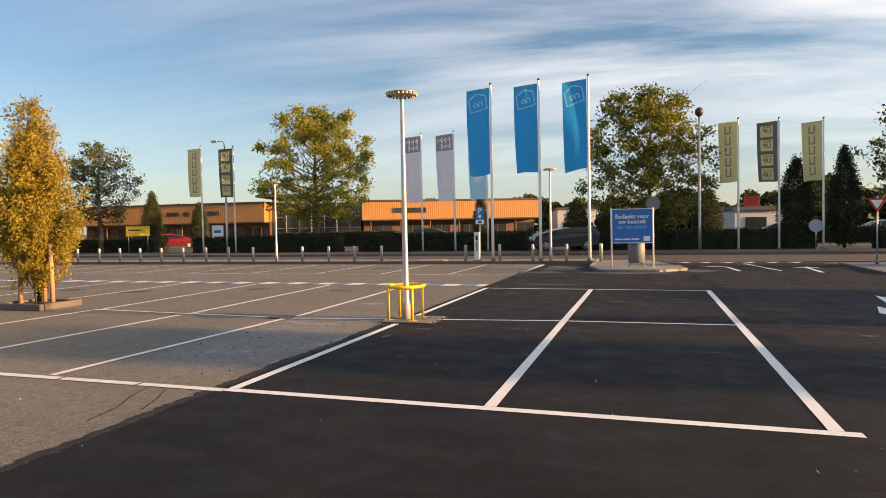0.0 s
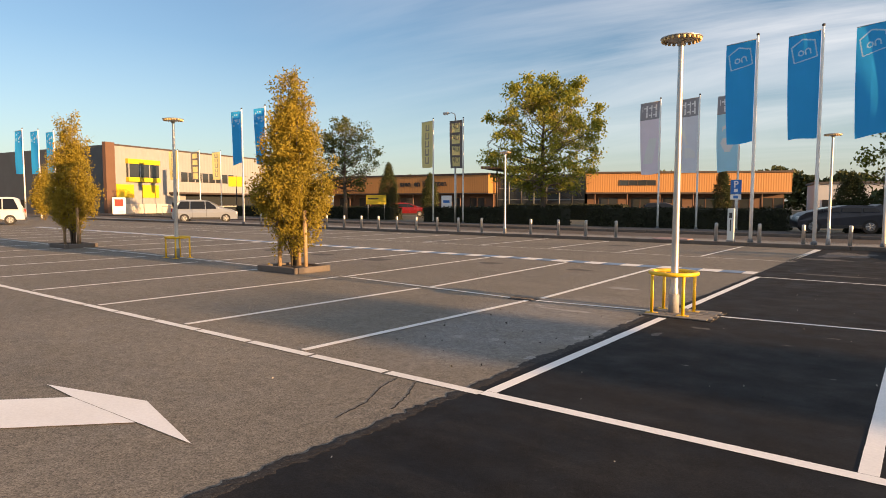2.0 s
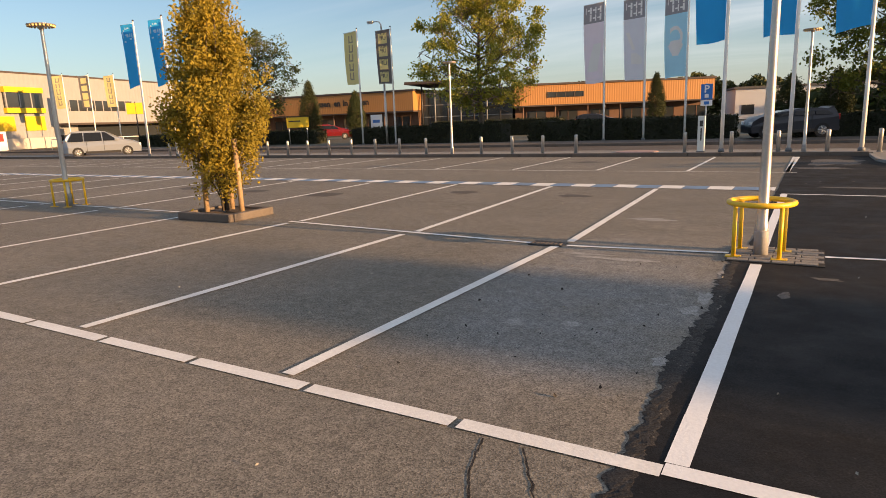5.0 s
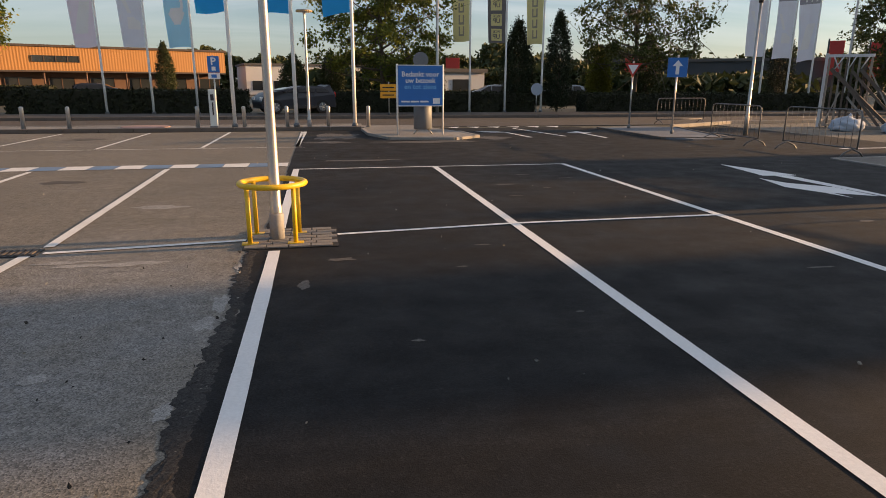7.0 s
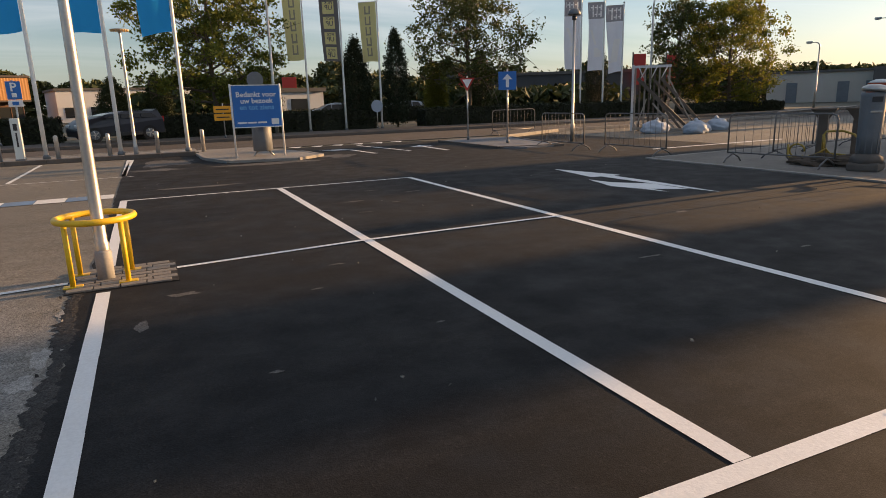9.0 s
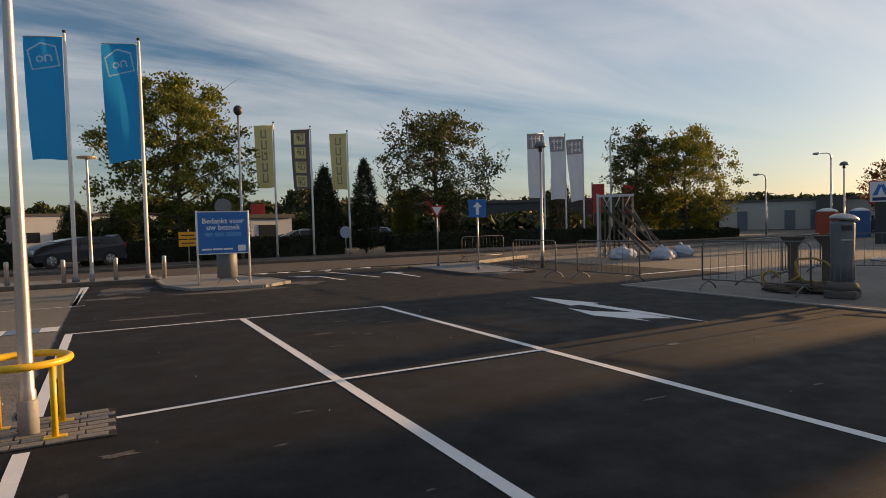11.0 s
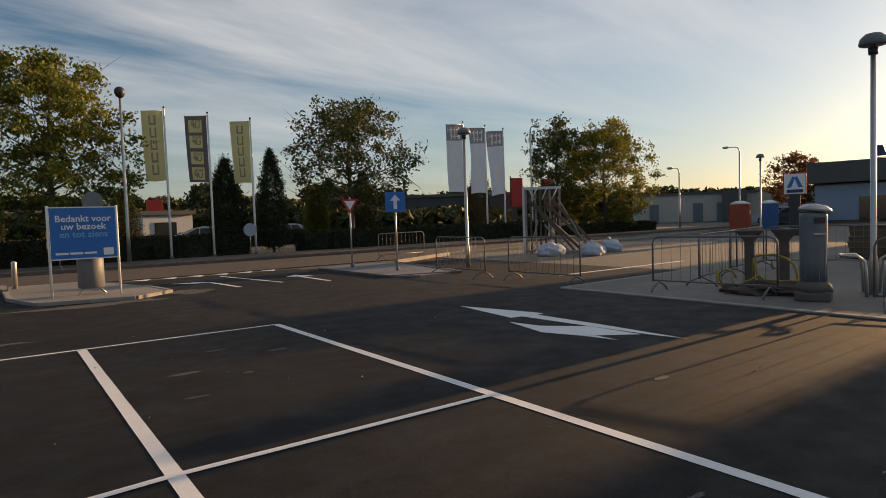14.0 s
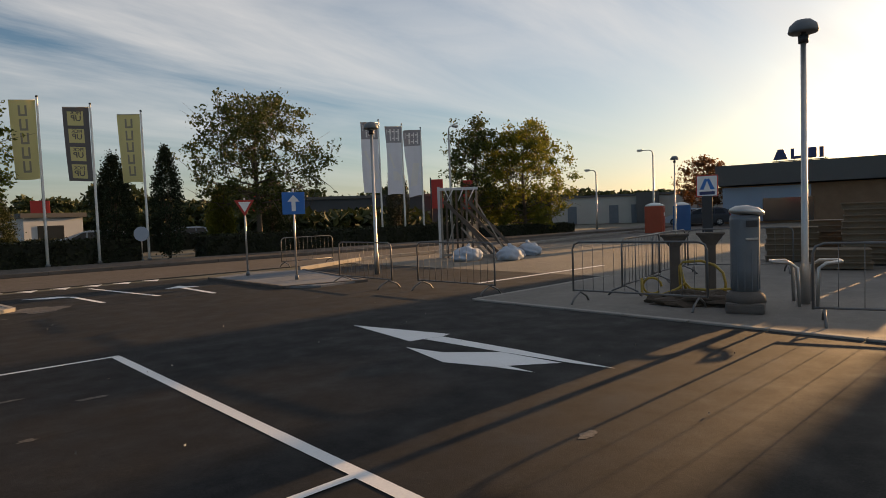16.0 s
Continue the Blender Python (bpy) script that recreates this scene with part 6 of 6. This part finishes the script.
for x, y in ((9.66, 12.42), (10.22, 12.06)):
    tp = thing("site_pedestal", (x, y, 0.02), -63, "dark grey steel pedestal with flared top at the site", "post")
    part("post", box(bmesh.new(), -0.085, 0.085, -0.085, 0.085, 0, 1.0, 0.015), M_OLDTIMBER, tp)
    b2 = bmesh.new()
    lo = [b2.verts.new(q) for q in ((-0.085, -0.085, 0.84), (0.085, -0.085, 0.84), (0.085, 0.085, 0.84), (-0.085, 0.085, 0.84))]
    hi = [b2.verts.new(q) for q in ((-0.21, -0.12, 1.02), (0.21, -0.12, 1.02), (0.21, 0.12, 1.02), (-0.21, 0.12, 1.02))]
    for k in range(4):
        b2.faces.new((lo[k], lo[(k + 1) % 4], hi[(k + 1) % 4], hi[k]))
    b2.faces.new(hi)
    part("flare", b2, M_OLDTIMBER, tp)
    part("cap", box(bmesh.new(), -0.23, 0.23, -0.14, 0.14, 1.02, 1.06, 0.012), M_OLDTIMBER, tp)

dirt = thing("dirt_heap", (8.95, 11.75, 0.02), -63, "small heap of dark soil and rubble", "soil heap")
bm = bmesh.new()
bmesh.ops.create_icosphere(bm, subdivisions=4, radius=1.0)
for v in bm.verts:
    n_ = 1 + 0.35 * noise.noise(v.co * 2.2) + 0.15 * noise.noise(v.co * 6)
    v.co = Vector((v.co.x * 0.70 * n_, v.co.y * 0.42 * n_, max(0, v.co.z) * 0.20 * n_))
part("soil", bm, M_SOIL, dirt)
yg = thing("bent_guard", (9.25, 12.05, 0.08), -63, "bent yellow steel ring guard lying on rubble", "guard rail")
part("curl", tube(bmesh.new(), [(-0.50 + 0.15 * math.cos(a * 0.5), 0.015 * a, 0.16 + 0.14 * math.sin(a * 0.5)) for a in range(12)], 0.02, 8), M_YELLOWDULL, yg)
part("rail", tube(bmesh.new(), [(-0.66, 0.0, 0.30), (-0.66, 0.0, 0.06), (-0.58, -0.02, 0.02), (-0.34, -0.05, 0.03), (-0.12, -0.06, 0.12), (0.02, -0.05, 0.22), (0.08, -0.02, 0.14), (0.10, 0, -0.02)], 0.023, 8), M_YELLOWDULL, yg)
part("arch", tube(bmesh.new(), [(-0.06, 0.15, 0.0), (-0.07, 0.14, 0.48), (-0.02, 0.12, 0.55), (0.26, 0.10, 0.57), (0.46, 0.08, 0.50), (0.58, 0.05, 0.38), (0.62, 0.04, 0.20), (0.60, 0.02, 0.03)], 0.022, 8), M_YELLOWDULL, yg)
part("leg", tube(bmesh.new(), [(-0.06, 0.10, 0.50), (-0.02, 0.05, 0.30), (0.04, 0.0, 0.05)], 0.022, 8), M_YELLOWDULL, yg)
part("cross_rail", tube(bmesh.new(), [(0.06, 0.05, 0.12), (0.40, 0.02, 0.10), (0.74, 0.0, 0.13)], 0.021, 8), M_YELLOWDULL, yg)
gg = thing("lamp_guard_grey", (9.75, 10.42, 0.02), -65, "bent grey steel hoop guard round a lamp post", "guard rail")
for s in (-1, 1):
    part("hoop", tube(bmesh.new(), [(s * 0.10, -0.28 * s, 0), (s * 0.12, -0.28 * s, 0.50), (s * 0.2, -0.26 * s, 0.56), (s * 0.40, -0.1 * s, 0.57), (s * 0.40, 0.15 * s, 0.57), (s * 0.2, 0.26 * s, 0.56), (s * 0.12, 0.28 * s, 0.50), (s * 0.10, 0.28 * s, 0)], 0.022, 8), M_GALV, gg)

gg.scale = (1.13, 1.13, 1.13)

# propped frame with sandbags
pf = thing("propped_frame", (15.2, 24.4, 0.0), -42, "propped timber hoarding frame with long diagonal struts", "frame")
W_, H_ = 1.3, 2.58
for i in range(8):
    part("stud", box(bmesh.new(), W_ * i / 7 - 0.035, W_ * i / 7 + 0.035, -0.06, 0.06, 0, H_, 0.006), M_OLDTIMBER if i in (1, 3, 4, 6) else M_TIMBER, pf)
for z in (0.1, H_ - 0.05):
    part("rail", box(bmesh.new(), -0.06, W_ + 0.06, -0.10, -0.065, z - 0.05, z + 0.05, 0.006), M_WHITEWALL if z > 2.2 else M_TIMBER, pf)
part("edge_board", box(bmesh.new(), -0.14, -0.045, -0.09, 0.09, 0, H_ + 0.04, 0.006), M_WHITEWALL, pf, "pale end board")
for x, d in ((0.32, -0.2), (0.62, 0.2), (1.0, 0.22), (0.2, 0.25)):
    part("brace", tube(bmesh.new(), [(x, -0.12, H_ - 0.5), (x + d, -0.12, H_ - 0.05)], 0.022, 6), M_WHITEWALL, pf)
for x, z, run_x, r in ((0.08, 2.08, 2.05, 0.08), (0.28, 1.95, 1.55, 0.065), (0.75, 1.98, 1.75, 0.065), (1.0, 2.05, 1.75, 0.08), (1.22, 2.15, 1.1, 0.032), (0.45, 1.25, -0.4, 0.03), (0.7, 1.1, 0.9, 0.05)):
    part("strut", tube(bmesh.new(), [(x, -0.13, z), (x + run_x, -0.35 - 0.25 * x, 0.05)], r, 4, smooth=False), M_OLDTIMBER if r > 0.06 else M_TIMBER, pf)
part("foot_beam", box(bmesh.new(), 0.9, 2.6, -0.75, -0.6, 0.0, 0.12, 0.01), M_TIMBER, pf)
for i, (x, y, s) in enumerate(((14.5, 22.4, 0.55), (15.3, 21.2, 0.52), (17.5, 22.2, 0.52), (16.0, 21.6, 0.4))):
    bag = thing("sandbag", (x, y, 0), 30 * i, "slumped white bulk sandbag weighing down a frame", "sandbag", "sandbags")
    bm = bmesh.new()
    bmesh.ops.create_icosphere(bm, subdivisions=4, radius=1.0)
    for v in bm.verts:
        k_ = 1 + 0.16 * noise.noise(v.co * 2.4 + Vector((i * 5, 0, 0))) + 0.05 * noise.noise(v.co * 8)
        zz = v.co.z
        v.co = Vector((v.co.x * s * k_, v.co.y * s * 0.85 * k_, (max(-0.55, zz) + 0.55) * s * 0.55 * k_))
    for f in bm.faces:
        f.smooth = True
    part("sack", bm, M_BAG, bag)
    part("tied_neck", tube(bmesh.new(), [(0, 0, s * 0.75), (0.05, 0.03, s * 0.9), (0.12, 0.02, s * 0.95)], [0.10, 0.05, 0.08], 8), M_BAG, bag)


def toilet(at, yaw, m, label):
    root = thing("portable_toilet", at, yaw, label, "portable toilet", "portable toilets")
    part("body", box(bmesh.new(), -0.55, 0.55, -0.55, 0.55, 0.08, 2.0, 0.04), m, root)
    part("roof", lathe(bmesh.new(), [(0.74, 2.0), (0.66, 2.1), (0.3, 2.22), (0.05, 2.24)], 4), M_CHARGE, root).rotation_euler = (0, 0, radians(45))
    part("door", box(bmesh.new(), -0.38, 0.38, -0.585, -0.55, 0.15, 1.9, 0.01), m, root)
    part("notice", box(bmesh.new(), -0.2, 0.2, -0.60, -0.585, 1.3, 1.55), M_SIGNWHITE, root)
    part("base", box(bmesh.new(), -0.58, 0.58, -0.58, 0.58, 0, 0.10, 0.02), M_STEELDARK, root)
    root.scale = (1, 1, 0.92)
    for z in (0.7, 1.2):
        part("rib", box(bmesh.new(), -0.5, 0.5, -0.57, -0.54, z - 0.02, z + 0.02), m, root)
    return root


toilet((37.2, 28.1, -0.12), 20, M_TOILETRED, "red portable toilet cabin on the site")
toilet((41.2, 28.3, -0.12), 25, M_TOILETBLUE, "blue portable toilet cabin on the site")
ap = thing("shop_pylon", (31.2, 21.85, 0), -62, "square white store sign with blue shape on a dark post", "sign")
part("post", box(bmesh.new(), -0.25, 0.25, -0.12, 0.12, 0, 2.1, 0.02), M_STEELDARK, ap)
part("panel", box(bmesh.new(), -0.52, 0.52, -0.1, 0.1, 2.05, 3.15, 0.02), M_SIGNRED, ap)
part("face", box(bmesh.new(), -0.47, 0.47, -0.115, -0.1, 2.1, 3.1, 0.005), M_SIGNWHITE, ap)
sh = bmesh.new()
for s in (-1, 1):
    vs_ = [sh.verts.new(p) for p in ((s * 0.36, -0.12, 2.42), (s * 0.16, -0.12, 2.42), (-s * 0.02, -0.12, 2.92), (s * 0.10, -0.12, 2.98))]
    sh.faces.new(vs_)
part("emblem", sh, M_SIGNBLUE, ap)
part("name_bar", box(bmesh.new(), -0.36, 0.36, -0.122, -0.115, 2.16, 2.32), M_NAVY, ap)


STRINGER = mesh_of("stringer", box(bmesh.new(), -0.58, 0.58, -0.045, 0.045, 0.0, 0.116), M_PALLET)


def pallet_stack(x, y, n, rz):
    root = thing("pallet_stack", (x, y, 0.05), rz, "stack of used wooden pallets on the paving", "pallet stack", "pallet stacks")
    for k in range(n):
        z, jx = 0.145 * k, random.uniform(-0.03, 0.03)
        pal = part("pallet", box(bmesh.new(), -0.6 + jx, 0.6 + jx, -0.4, 0.4, z + 0.116, z + 0.143, 0.004), M_PALLET, root)
        for q in (-0.28, 0.0, 0.28):
            piece("stringer", STRINGER, pal, (jx, q, z))
    return root


pallet_stack(17.4, 13.2, 6, -72)
pallet_stack(18.6, 12.6, 7, -70)
pallet_stack(17.0, 11.3, 10, -74)
pallet_stack(17.4, 10.0, 10, -76)
pallet_stack(15.6, 11.6, 3, -72)

# ---- specks on the ground ----
rng = np.random.default_rng(5)
n_ = 170
px = rng.uniform(-11, 7, n_)
py = rng.uniform(3.5, 19, n_)
ob = new("litter_flecks", leaves_mesh("litter_flecks", np.stack([px, py, np.full(n_, 0.022)], 1), rng.uniform(0.010, 0.030, n_), M_FLECK, rng))
tagged(ob, "tiny pale bits of litter and dry leaf on asphalt", "litter", kind="stuff")
n_ = 45
px, py = rng.uniform(-5.6, -3.7, n_), rng.uniform(5.4, 9.5, n_)
ob = new("gravel_crumbs", leaves_mesh("gravel_crumbs", np.stack([px, py, np.full(n_, 0.008)], 1), rng.uniform(0.012, 0.035, n_), M_TAR, rng))
tagged(ob, "loose dark crumbs of asphalt beside the joint", "gravel", kind="stuff")
